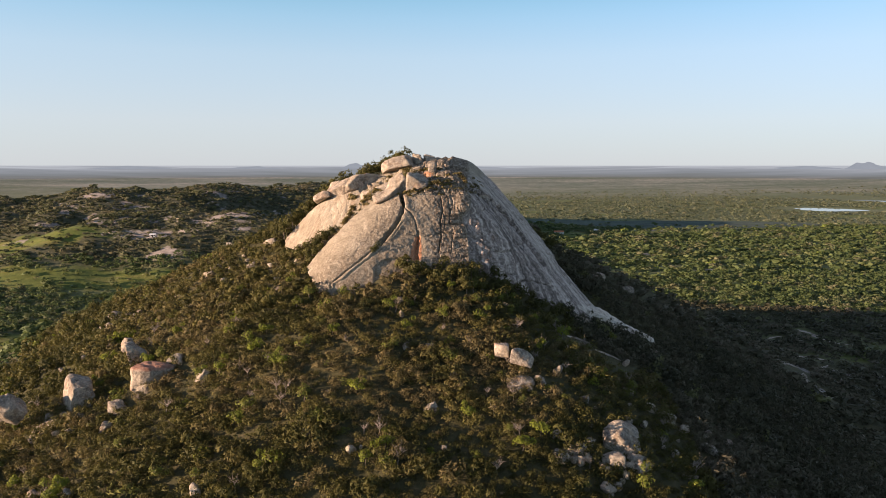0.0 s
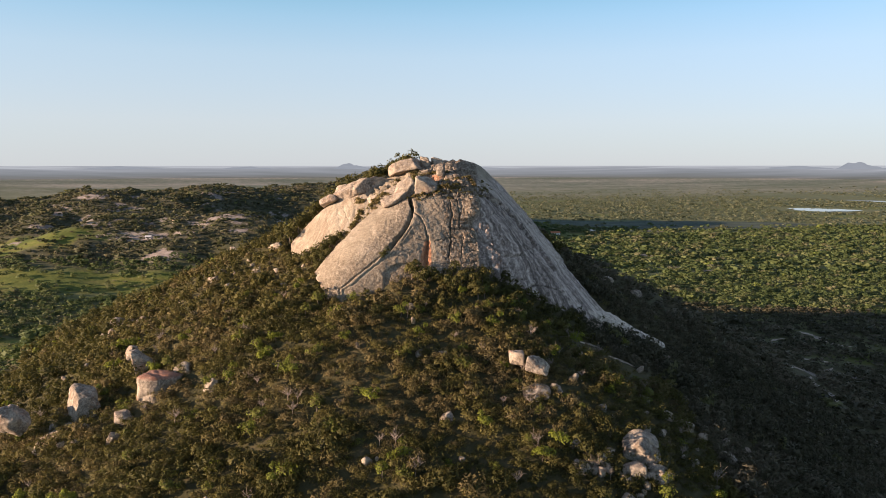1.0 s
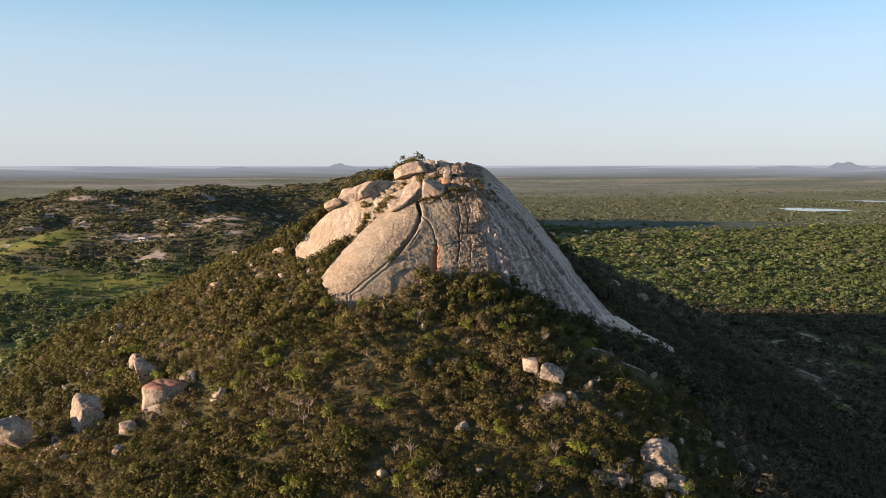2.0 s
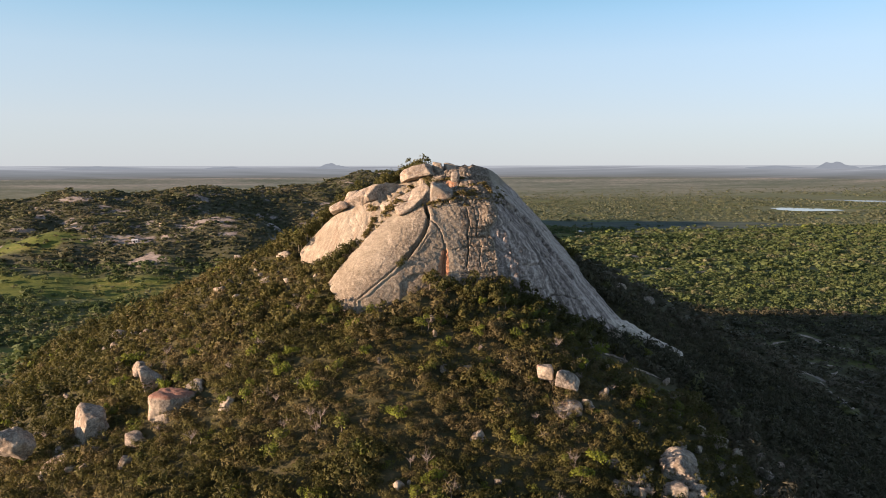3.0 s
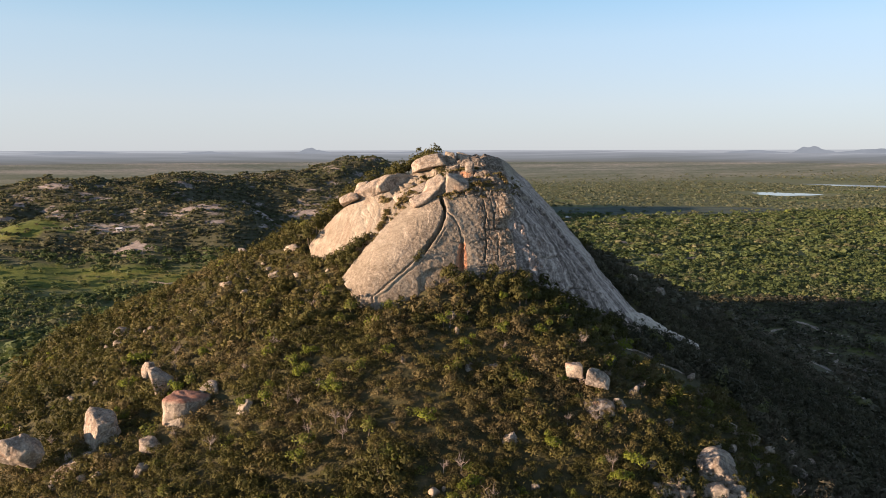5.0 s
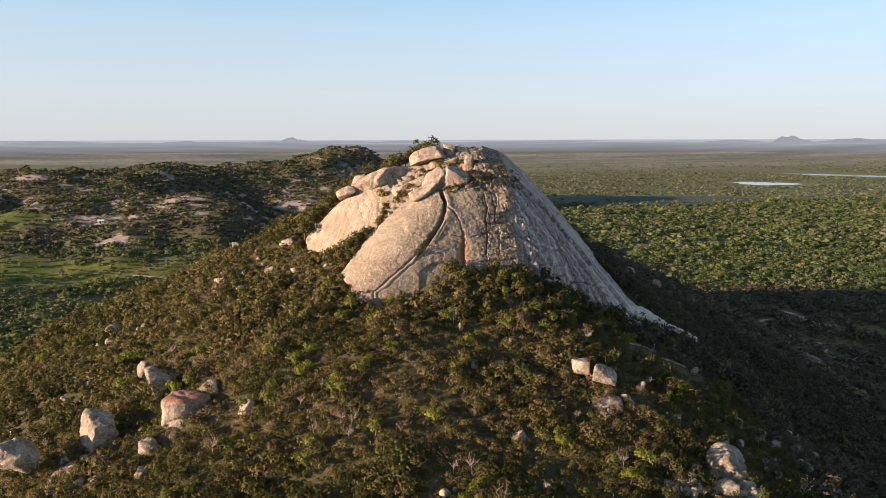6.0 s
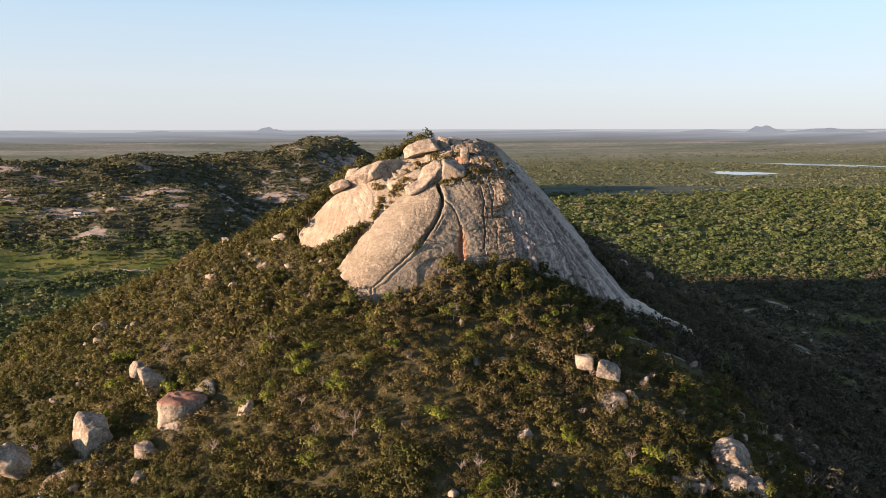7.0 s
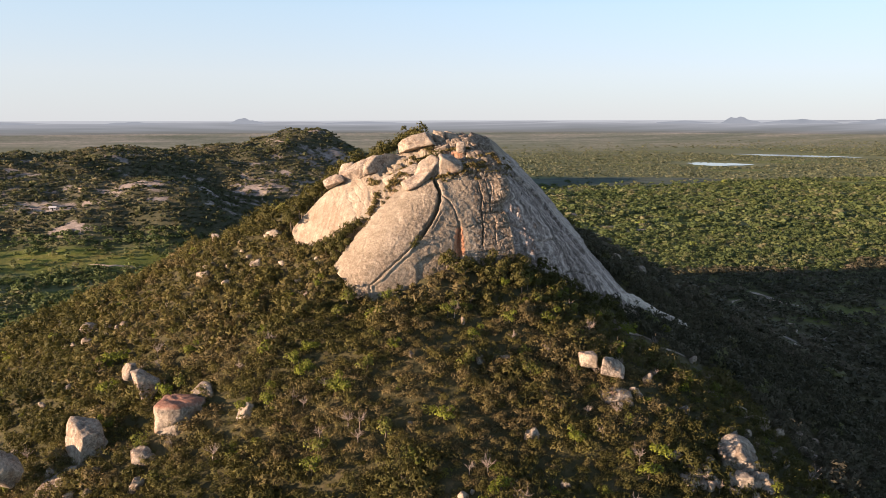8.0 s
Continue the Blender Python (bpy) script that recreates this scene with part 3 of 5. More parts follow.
def joint(*pts):
    """A joint that climbs the rock, as heights and the x at which it runs there."""
    z, x = zip(*sorted((z, x) for x, z in pts))
    return np.array(z), np.array(x)


MAIN_CRACK = joint((-32.3, 65.9), (-29.4, 68.2), (-26.0, 70.9), (-22.7, 73.4), (-20.3, 75.7), (-18.5, 78.0), (-16.4, 80.5), (-14.3, 83.1), (-13.2, 85.1), (-12.7, 87.4), (-13.2, 89.7), (-14.1, 91.5))
LOBE_EDGE = joint((-41.4, 69.3), (-38.8, 72.5), (-36.7, 75.1), (-34.7, 77.4), (-32.9, 79.1), (-30.9, 81.4), (-28.4, 84.0), (-26.3, 86.1), (-24.1, 87.4), (-20.5, 89.7), (-36.9, 64.6), (-33.0, 60.0))
FACE_EDGE = joint((8.1, 72.4), (7.9, 77.0), (7.3, 80.9), (6.4, 84.9), (8.6, 86.6), (9.0, 89.0), (8.7, 91.9), (7.8, 95.2), (6.1, 98.1))
RIM = joint((7.6, 94.1), (12.4, 91.4), (15.9, 89.2), (20.7, 84.3), (25.0, 79.6), (28.9, 74.2), (33.0, 68.0))
LOBE_FOOT = ((-58.0, -54.0, -51.6, -47.1, -43.0, -40.0, -36.3, -33.1, -28.0), (84.0, 77.0, 72.5, 73.3, 74.6, 76.8, 79.1, 80.6, 81.0))


def beside(curve, x, z):
    """How far to the right of a joint the places lie, square to it."""
    zs, xs = curve
    slope = (np.interp(z + 0.8, zs, xs) - np.interp(z - 0.8, zs, xs)) / 1.6
    return (x - np.interp(z, zs, xs)) / np.sqrt(1 + slope * slope)


def near_line(x, z, pts):
    """Distance to a bent line on the face."""
    best = np.full(len(x), 99.0)
    for (ax, az), (bx, bz) in zip(pts, pts[1:]):
        t = np.clip(((x - ax) * (bx - ax) + (z - az) * (bz - az)) / ((bx - ax) ** 2 + (bz - az) ** 2), 0, 1)
        best = np.minimum(best, np.hypot(x - ax - t * (bx - ax), z - az - t * (bz - az)))
    return best


def blocks(u, v, w, h, depth, seed):
    """Offsets of a jointed face: uneven courses of blocks, some proud of others, with open joints."""
    vv = v / h + 0.3 * smooth(np.column_stack((u / 7, v / 7)), seed)
    row = np.floor(vv).astype(np.int64)
    uu = u / w * (0.75 + 0.5 * lattice(row, row * 0, row * 0, seed)) + 7.3 * lattice(row, row * 0 + 5, row * 0, seed)
    col = np.floor(uu).astype(np.int64)
    edge = np.minimum(np.minimum(vv - row, 1 - vv + row) * h, np.minimum(uu - col, 1 - uu + col) * w)
    return depth * (lattice(row, col, row * 0 + 9, seed) - 0.5) - 0.36 * groove(edge, 0.13)


def sheet_of(x, z):
    """Which sheet the places belong to: 0 left lobe, 1 smooth slab, 2 jointed face, 3 streaked flank, 4 summit."""
    kind = np.where(beside(MAIN_CRACK, x, z) > 0, 2, np.where(beside(LOBE_EDGE, x, z) > 0, 1, 0))
    kind = np.where(beside(FACE_EDGE, x, z) > 0, 3, kind)
    ledge = np.interp(x, (-34, -24, -14, -6, 2, 7, 9, 10), (90.5, 90.6, 91.6, 91.2, 92.0, 94.5, 99, 140))
    kind = np.where((z > 93) & (kind == 2), 4, np.where((z < 66.5) & (kind == 1), 2, kind))
    return np.where(z > ledge, 4, kind)


def dome_relief(p):
    """Outward displacement: swells, joints, steps between the sheets and hollows. Also how much lichen, wash, rust
    (with a painted sunlit patch) and streaking there is.
    """
    x, y, z = p.T
    w = p + 0.55 * np.column_stack((fbm(p / 3, 3, 61), fbm(p / 3, 2, 62), fbm(p / 3, 3, 63)))      # bent joints
    X, Y, Z = w.T
    Xs, Zs = x + 0.22 * fbm(p / 1.6, 3, 66), z + 0.22 * fbm(p / 1.6, 3, 67)
    crack, lobe, edge, rim = beside(MAIN_CRACK, Xs, Zs), beside(LOBE_EDGE, Xs, Zs), beside(FACE_EDGE, Xs, Zs), beside(RIM, Xs, Zs)
    low = step01(-z, -92.0, -90.6)                                   # below the summit's ledge
    high = step01(z, 90.6, 92.4) * step01(-x, -11, -7)
    up = step01(z, 75.5, 78.5)
    # the smooth slab stands proud of its neighbours; the main crack gapes towards the top
    slab = step01(lobe, -0.15, 0.5) * step01(-crack, -0.12, 0.12)
    calm = 1 - 0.75 * low * np.maximum(slab, step01(-lobe, 0, 0.5))                # the sheets on the sunny side are smooth
    out = 0.35 * fbm(p / 14, 3, 40) + calm * (0.07 * fbm(p / 2.6, 3, 50) + 0.05 * fbm(p / 0.8, 2, 60))
    out += low * (0.45 * slab - up * 3.6 * step01(crack, -0.08, 0.08) * step01(-crack, -1.15, -0.85) + up * 0.25 * groove(crack - 1.9, 0.9))
    # lower down a thin broken skin leans against the slab, then the face steps back
    broad = 1.0 + 0.4 * fbm(p / 3.4, 2, 72)
    strip = step01(crack, -0.05, 0.1) * step01(broad - crack, -0.1, 0.1)
    out += (1 - up) * (0.35 * strip * (1 + 0.5 * fbm(p / 1.8, 2, 74)) - 0.8 * groove(crack, 0.14) - 0.3 * groove(crack - broad, 0.14))
    # the trough between the left lobe and the slab, and the lobe's foot
    left = step01(-lobe, 0.0, 0.3)
    out -= low * left * (1.1 * np.exp(-(lobe / 2.2) ** 2) + 5.5 * step01(np.interp(x, *LOBE_FOOT) + 0.5 * fbm(p / 2, 2, 68) - z, 0.0, 2.2))
    out -= left * 5.0 * step01(y, 231, 240) * low
    runs = smooth(np.column_stack(((X + 0.45 * Z) / 3.4, Z / 34, Y / 30)), 98)
    out -= left * low * (0.14 * groove(runs, 0.09) + 0.14 * groove(smooth(np.column_stack(((X + 0.55 * Z) / 1.8, Z / 18, Y / 20)), 94), 0.08) * step01(x, -44, -34))
    scales = near_line(Xs, Zs, ((-29.6, 86.4), (-27.6, 84.9), (-26.0, 86.0)))
    out += left * 0.35 * np.tanh(4 * fbm(p / 1.3, 3, 69)) * step01(-scales, -2.2, -1.2)
    # flakes on the slab towards the crack
    flaky = slab * step01(crack, -13, -1.5) * low
    out += flaky * 0.05 * np.tanh(6 * fbm(p / np.array((0.7, 0.9, 1.1)), 3, 97))
    out -= slab * low * 0.10 * groove(smooth(np.column_stack(((X - 0.8 * Z) / 6, (Z + X) / 26, Y / 30)), 91), 0.03)
    # the jointed face
    face = step01(crack, 1.0, 1.6) * step01(-edge, -0.1, 0.5) * low
    dark = step01(x, -4.5, -0.5)
    for pts, wide, deep in ((((-11.3, 86.7), (-9.6, 85.2), (-8.4, 83.3), (-7.8, 80.3)), 0.16, 0.5), (((-0.7, 90.2), (-0.1, 87.1), (-0.7, 83.8), (-0.5, 78.4), (-1.4, 74.5)), 0.18, 0.7),
                            (((-1.0, 82.7), (1.6, 82.3), (5.6, 82.4)), 0.20, 0.8), (((-2.2, 80.1), (3.6, 79.6)), 0.15, 0.6), (((-10.8, 79.5), (-8.0, 79.2)), 0.12, 0.4), (((-5.4, 79.0), (-1.0, 79.6)), 0.10, 0.3),
                            (((1.4, 91.0), (2.4, 86.0), (1.8, 82.4)), 0.13, 0.45), (((0.2, 84.6), (6.4, 84.9)), 0.16, 0.6), (((3.4, 79.6), (2.6, 74.0)), 0.14, 0.5), (((-12.2, 82.7), (-15.1, 78.9)), 0.12, 0.35)):
        out -= face * 1.5 * deep * groove(near_line(Xs, Zs, pts), wide)
    out += face * (dark * (0.6 * blocks(X + 0.2 * Z, Z, 4.6, 2.8, 0.6, 12) + 0.3 * blocks(X + 0.4 * Z, Z, 2.4, 1.3, 0.3, 13)) + 0.15 * fbm(p / 3.6, 3, 65) + 0.05 * np.tanh(5 * fbm(p / 1.0, 3, 87)))
    # a rounded boss at the face's upper corner, and the overhang below it
    boss = np.exp(-((x - 6.6) / 2.2) ** 4 - ((z - 88.2) / 2.9) ** 4)
    out += 0.9 * boss - 1.0 * np.exp(-((x - 6.2) / 2.6) ** 2 - ((z - 83.6) / 1.5) ** 2)
    # the notch with its rusty walls, flaring at the foot
    mid = -7.75 + 0.10 * (z - 78)
    notch = np.exp(-((Xs - mid) / (0.30 + 0.04 * np.clip(80 - z, 0, 8))) ** 2) * step01(-z, -81, -79) * step01(z, 69, 71)
    flare = np.exp(-((x + 7.4) / 2.1) ** 2) * step01(-z, -79.5, -76.5)
    out -= 1.5 * notch + 0.45 * flare
    # the arched undercut near the foot
    roof = 73.1 - 0.07 * (x + 14.2) ** 2 + 0.25 * fbm(p / 1.5, 2, 64)
    out -= 0.5 * step01(roof - z, 0, 0.3) * step01(x, -20.5, -19.5) * step01(-x, 8.4, 9.2)
    # the flank: long runnels down the fall of the rock, and a paler rim split off along a dark joint
    flank = step01(edge, -0.3, 0.3) * step01(-z, -97.5, -95)
    fall = np.column_stack(((X + 1.05 * Z) / 40, (Y * 1.2 - 0.5 * Z) / 3.6, Z / 80))
    run, thin = smooth(fall, 93), smooth(fall * (2.0, 2.8, 1.7), 96)
    out += flank * (-0.6 - 0.7 * groove(run, 0.05) - 0.22 * groove(thin, 0.12) + 0.18 * np.tanh(run * 10) + 0.07 * thin + 0.22 * fbm(p / 1.6, 3, 85) - 0.6 * groove(smooth(w / 10, 95), 0.03))
    out += flank * step01(z, 66, 70) * (1.0 * step01(rim, 0.0, 0.15) - 3.4 * groove(rim + 0.12, 0.17))
    # the broken summit
    split = smooth(w / np.array((4.4, 6.0, 3.0)), 99)
    out += high * (0.5 * np.tanh(split * 9) - 0.9 * groove(split, 0.05) + blocks(X + 0.5 * Z, Z + 0.3 * Y, 5.4, 3.0, 1.3, 14) + blocks(X, Z - 0.2 * X, 2.3, 1.5, 0.45, 15) - 0.5)
    lichen = np.clip(low * (0.42 * flaky + face * (0.38 + 0.30 * dark)) + 0.55 * high * step01(x, -16, -4) + 0.25 * high, 0, 1)
    # rust of notch and ledge; the last term paints grazing sun on the flank
    rust = np.clip(np.exp(-((x - mid) / (0.9 + 0.16 * np.clip(80 - z, 0, 8))) ** 4) * step01(-z, -80, -78.5) * step01(z, 71, 73), 0, 1) + 0.62 * np.exp(-((x + 5.0) / 4) ** 2 - ((z - 98.0) / 0.7) ** 2) + 0.45 * np.exp(-((x - 14.2) / 3.2) ** 4 - ((z - 72.6) / 1.7) ** 4)
    bare = np.clip(0.9 * step01(x, 46, 58) + 0.4 * flank * step01(rim, 0.2, 0.8) * step01(z, 66, 70), 0, 1)
    return out, {"lichen": lichen, "wash": flank, "rust": np.clip(rust, 0, 1), "streak": left * low, "bare": bare}


def grid_faces(rows, cols, closed=True):
    i, j = np.meshgrid(np.arange(rows - 1), np.arange(cols if closed else cols - 1), indexing="ij")
    k = (j + 1) % cols
    return np.stack((i * cols + j, i * cols + k, (i + 1) * cols + k, (i + 1) * cols + j), -1).reshape(-1, 4)


def make_dome():
    whole = tagged(new("granite_dome"), "bare tan and grey granite dome crowning the scrubby hill", "rock outcrop")
    whole.location = (-4, 236, 70)

    def add(name, verts, faces, marks, label):
        me = mesh_of(name, verts, faces, GRANITE)
        for key, value in marks.items():
            me.attributes.new(key, "FLOAT", "POINT").data.foreach_set("value", np.asarray(value, np.float32))
        ob = part(name, me, whole, label)
        ob.matrix_parent_inverse = Matrix.Translation(whole.location).inverted()

    a = np.radians(np.concatenate((np.linspace(-192, 8, 760, endpoint=False), np.linspace(8, 168, 40, endpoint=False))))
    e = np.radians(np.concatenate((np.linspace(-14, 66, 370, endpoint=False), np.linspace(66, 90, 40))))
    E, A = np.meshgrid(e, a, indexing="ij")
    d = np.column_stack(((np.cos(E) * np.cos(A)).ravel(), (np.cos(E) * np.sin(A)).ravel(), np.sin(E).ravel()))
    p = CORE + d * hull_reach(d)[:, None]
    out, marks = dome_relief(p)
    faces = grid_faces(len(e), len(a))
    middle = p[faces].mean(axis=1)
    kind = sheet_of(middle[:, 0], middle[:, 2])
    kind[(middle[:, 1] > 245) & (kind < 3) & (kind > 0)] = 4                          # the far side belongs to the summit
    kind[middle[:, 2] < land(middle[:, 0], middle[:, 1]) - 3.0] = -1                  # deep in the hill
    p = p + d * out[:, None]
    for k, (name, label) in enumerate((("rounded_slab", "peach-coloured bare sheet with dark water streaks"), ("smooth_slab", "smooth pale tan granite sheet"), ("jointed_face", "mottled grey face with cracks and a rusty notch"),
                                       ("streaked_flank", "dark grey flank streaked by water"), ("summit_cap", "broken grey and tan blocks of the summit"))):
        used, back_to = np.unique(faces[kind == k], return_inverse=True)
        add(name, p[used], back_to.reshape(-1, 4), {key: value[used] for key, value in marks.items()}, label)
    # the pale tongue that runs down from the flank
    a, e = np.radians(np.linspace(-180, 180, 200, endpoint=False)), np.radians(np.linspace(-20, 90, 90))
    E, A = np.meshgrid(e, a, indexing="ij")
    d = np.column_stack(((np.cos(E) * np.cos(A)).ravel(), (np.cos(E) * np.sin(A)).ravel(), np.sin(E).ravel()))
    p = TONGUE_CORE + d * faceted(d, TONGUE, TONGUE_CORE, 40)[:, None]
    p = p + d * (0.25 * smooth(np.column_stack((p[:, 0] / 30, (p[:, 1] - 0.1 * p[:, 0]) / 1.8, p[:, 2] / 60)), 86) + 0.5 * fbm(p / 3, 4, 84) + 0.45 * np.tanh(5 * smooth(np.column_stack((p[:, 0] / 16, (p[:, 1] - 0.25 * p[:, 0]) / 1.1, p[:, 2] / 60)), 83)))[:, None]
    flat = np.zeros(len(p))
    add("tongue_slab", p, grid_faces(len(e), len(a)), {"lichen": flat, "wash": flat + 0.85, "rust": flat, "streak": flat, "bare": flat + 1}, "pale tongue of bare rock")
    return whole


dome = make_dome()


def icosphere(level):
    bm = bmesh.new()
    bmesh.ops.create_icosphere(bm, subdivisions=level, radius=1)
    v = np.array([q.co[:] for q in bm.verts])
    f = np.array([[q.index for q in g.verts] for g in bm.faces])
    bm.free()
    return v / np.linalg.norm(v, axis=1)[:, None], f


BALLS = {level: icosphere(level) for level in (3, 4, 5)}


def boulder_mesh(size, seed, facets=9, sharp=9, level=4, rough=0.05, cuts=(), stone=None):
    """A weathered granite block: rounded facets, dents and a few cracks. Its middle is at the origin."""
    stone = stone or BOULDER
    rng = np.random.default_rng(seed)
    d, f = BALLS[level]
    planes = []
    for _ in range(facets):
        n = rng.normal(0, 1, 3)
        n /= np.linalg.norm(n)
        planes.append((n * rng.uniform(0.66, 0.95), n))
    for n in ((0, 0, -1), (0, 0, 1), (1, 0, 0), (-1, 0, 0), (0, 1, 0), (0, -1, 0)):
        planes.append((np.array(n) * 1.0, n))
    for nx, ny, nz, off in cuts:
        n = np.array((nx, ny, nz)) / math.sqrt(nx * nx + ny * ny + nz * nz)
        planes.append((n * off, n))
    p = d * faceted(d, planes, np.zeros(3), 3.2 * sharp)[:, None]
    s = np.array(size) / 2
    p = p * s
    k = float(min(s))
    out = rough * k * (1.6 * fbm(p / k / 0.9 + seed, 3, seed) + 0.8 * fbm(p / k / 0.25, 2, seed + 3)) - 0.10 * k * groove(smooth(p / k / 1.1 + 5.5, seed + 7), 0.05) - (0.05 if rough > 0.06 else 0.0) * k * groove(smooth(p / k / np.array((0.5, 0.5, 0.9)) + 3.5, seed + 8), 0.05)
    return mesh_of("boulder", p + d * out[:, None], f, stone)


TOP, SLOPE = "boulders on the summit", "boulders on the hillside"


def boulder(x, y, z, size, label, seed, tilt=(0, 0, 0), facets=9, sharp=9, level=4, group="", cuts=()):
    """A boulder whose middle stands at (x, y, z); z None: half sunk into the ground."""
    if z is None:
        z = float(land([x], [y])[0]) + 0.08 * size[2]
    elif group == SLOPE:
        z -= 0.9
    ob = new("boulder", boulder_mesh([0.93 * v for v in size], seed, facets, sharp, level, 0.045 if group == SLOPE else 0.04, cuts, RUSTY if "rust-red" in label else BOULDER))
    ob.matrix_world = pose(x, y, z, *tilt)
    return tagged(ob, label, "boulder", group)


boulder(-28.4, 231.4, 94.0, (23, 9.5, 7.6), "long tan granite boulder tilted on the dome's shoulder", 11, (0, -16, 4), 2, 12, 5, TOP, ((0.8, -0.6, 0.0, 0.22), (0.1, -0.1, 1, 0.82), (-0.75, -0.3, 0.6, 0.72), (-0.8, -0.6, -0.1, 0.66), (0.1, -0.6, -0.8, 0.62)))
boulder(-17.4, 217.6, 91.4, (10.5, 5.4, 3.4), "pale wedge of granite resting on the dome", 12, (0, -22, 10), 3, 14, 4, TOP, ((-0.2, -0.7, 0.7, 0.5),))
boulder(-13.4, 218.6, 94.0, (8.6, 6, 8.2), "pale upright granite wedge beside a cracked face", 13, (0, 22, 0), 3, 18, 4, TOP, ((-0.6, -0.7, 0.35, 0.45), (0.6, -0.8, 0.1, 0.42), (0.1, -0.2, 1, 0.85)))
boulder(-8.2, 220.4, 94.4, (7.6, 6, 7.0), "grey rounded granite block behind a pale wedge", 14, (0, 8, 0), 4, 10, 4, TOP)
boulder(-15.6, 236.6, 100.4, (12, 8, 5.6), "broad tan boulder on the summit", 16, (0, -10, 0), 3, 9, 5, TOP, ((-0.2, -0.85, 0.5, 0.75), (0, -0.3, -0.95, 0.7)))
boulder(-8.6, 238.4, 102.0, (4.6, 4, 4.0), "pale angular block on the summit", 17, (0, 12, 0), 8, 12, 4, TOP)
boulder(-4.4, 239.4, 102.4, (4.4, 4, 3.6), "pale angular block on the summit", 18, (0, -8, 30), 8, 12, 4, TOP)
boulder(-3.6, 228.4, 99.4, (2.9, 2.6, 4.0), "small egg-shaped pale boulder on a ledge", 19, (0, 6, 0), 0, 1, 4, TOP)
boulder(-8.6, 231.6, 98.0, (4.4, 4, 3.4), "tan granite block on a rusty ledge", 20, (0, -20, 0), 8, 10, 4, TOP)
boulder(-36.6, 236.4, 92.6, (5.4, 5, 4.4), "tan block among shrubs on the shoulder", 21, (0, -14, 0), 8, 16, 4, TOP)
boulder(-40.6, 231.8, 89.9, (6.4, 5, 3.2), "flat tan block on the dome's shoulder", 22, (0, -28, 0), 8, 16, 4, TOP)
boulder(-31.0, 227.4, 89.9, (1.7, 1.6, 1.5), "small round stone under a long boulder", 23, (0, 0, 0), 7, 8, 3, TOP)
boulder(-28.4, 227.4, 90.5, (2.2, 2, 1.7), "small round stone under a long boulder", 24, (0, 0, 40), 7, 8, 3, TOP)
boulder(-21.4, 224.4, 91.9, (12, 5, 3.0), "narrow tan slab lying in grass on the dome", 25, (12, -24, 8), 3, 12, 4, TOP, ((-0.1, -0.6, 0.8, 0.6),))
boulder(12.6, 230.4, 89.6, (6.6, 5, 4.2), "grey weathered block on the dome's flank", 28, (0, 34, 0), 8, 9, 4, TOP)

boulder(-107.2, 164, 41.6, (9.8, 8, 8.0), "large dark cracked boulder among scrub", 31, (0, 8, 0), 8, 9, 5, SLOPE)
boulder(-92.4, 169.6, 43.2, (9.4, 8, 8.8), "large cream boulder with a flat sunlit side", 32, (0, 6, 0), 4, 18, 5, SLOPE, ((-0.72, -0.66, 0.12, 0.55), (0.62, -0.76, 0.1, 0.6), (0.25, -0.2, 0.95, 0.78), (0.9, 0.1, 0.4, 0.8)))
boulder(-98.4, 164.4, None, (6.4, 5, 3.2), "broken pale slab at the foot of a boulder", 33, (0, -28, 0), 9, 11, 4, SLOPE)
boulder(-95.4, 164.0, None, (3.6, 3, 2.6), "broken pale stone at the foot of a boulder", 34, (0, -10, 50), 9, 11, 4, SLOPE)
boulder(-74.0, 171.6, 47.0, (10.0, 8, 7.6), "large tan boulder with a rust-red top", 135, (0, 4, -8), 2, 2.2, 5, SLOPE, ((0.75, -0.65, 0.05, 0.72),))
boulder(-70.6, 177.0, None, (6.0, 5, 4.0), "brown rounded boulder behind a larger one", 36, (0, 0, 0), 7, 8, 4, SLOPE)
boulder(-83.4, 181.6, 49.8, (6.4, 5.4, 8.4), "tall leaning grey and pink boulder", 37, (0, -12, 0), 4, 18, 5, SLOPE, ((-0.9, -0.4, 0, 0.5), (0.5, -0.85, 0.15, 0.48), (0.6, 0, 0.8, 0.66)))
boulder(-88.6, 190.0, 51.0, (4.0, 3.4, 4.2), "grey block beside a leaning boulder", 38, (0, 8, 0), 8, 10, 4, SLOPE)
boulder(-82.0, 166.4, None, (3.0, 2.6, 3.4), "small pale block among scrub", 39, (0, 5, 0), 8, 10, 4, SLOPE)
boulder(-79.8, 164.2, None, (5.0, 4, 4.4), "brown boulder among scrub", 40, (0, 0, 30), 8, 9, 4, SLOPE)
boulder(-80.4, 157.8, None, (2.4, 2.2, 5.0), "narrow pale slab leaning among scrub", 41, (0, 28, 0), 7, 11, 4, SLOPE)
boulder(-60.6, 168.4, None, (3.0, 2.6, 4.8), "narrow pink slab leaning among scrub", 42, (0, 20, 0), 7, 11, 4, SLOPE)
boulder(-109.6, 227.0, None, (5.0, 4, 4.6), "pale boulder on the hill's shoulder", 43, (0, 10, 0), 8, 9, 4, SLOPE)
boulder(-107.8, 221.0, None, (3.4, 3, 2.8), "pale stone on the hill's shoulder", 44, (0, 0, 0), 8, 9, 4, SLOPE)
boulder(-103.6, 224.0, None, (2.6, 2.4, 2.0), "pale stone on the hill's shoulder", 45, (0, 0, 0), 8, 9, 3, SLOPE)
boulder(-78.2, 228.6, None, (4.0, 3.4, 2.6), "flat pale stone on the steep flank", 46, (0, -14, 0), 8, 9, 4, SLOPE)
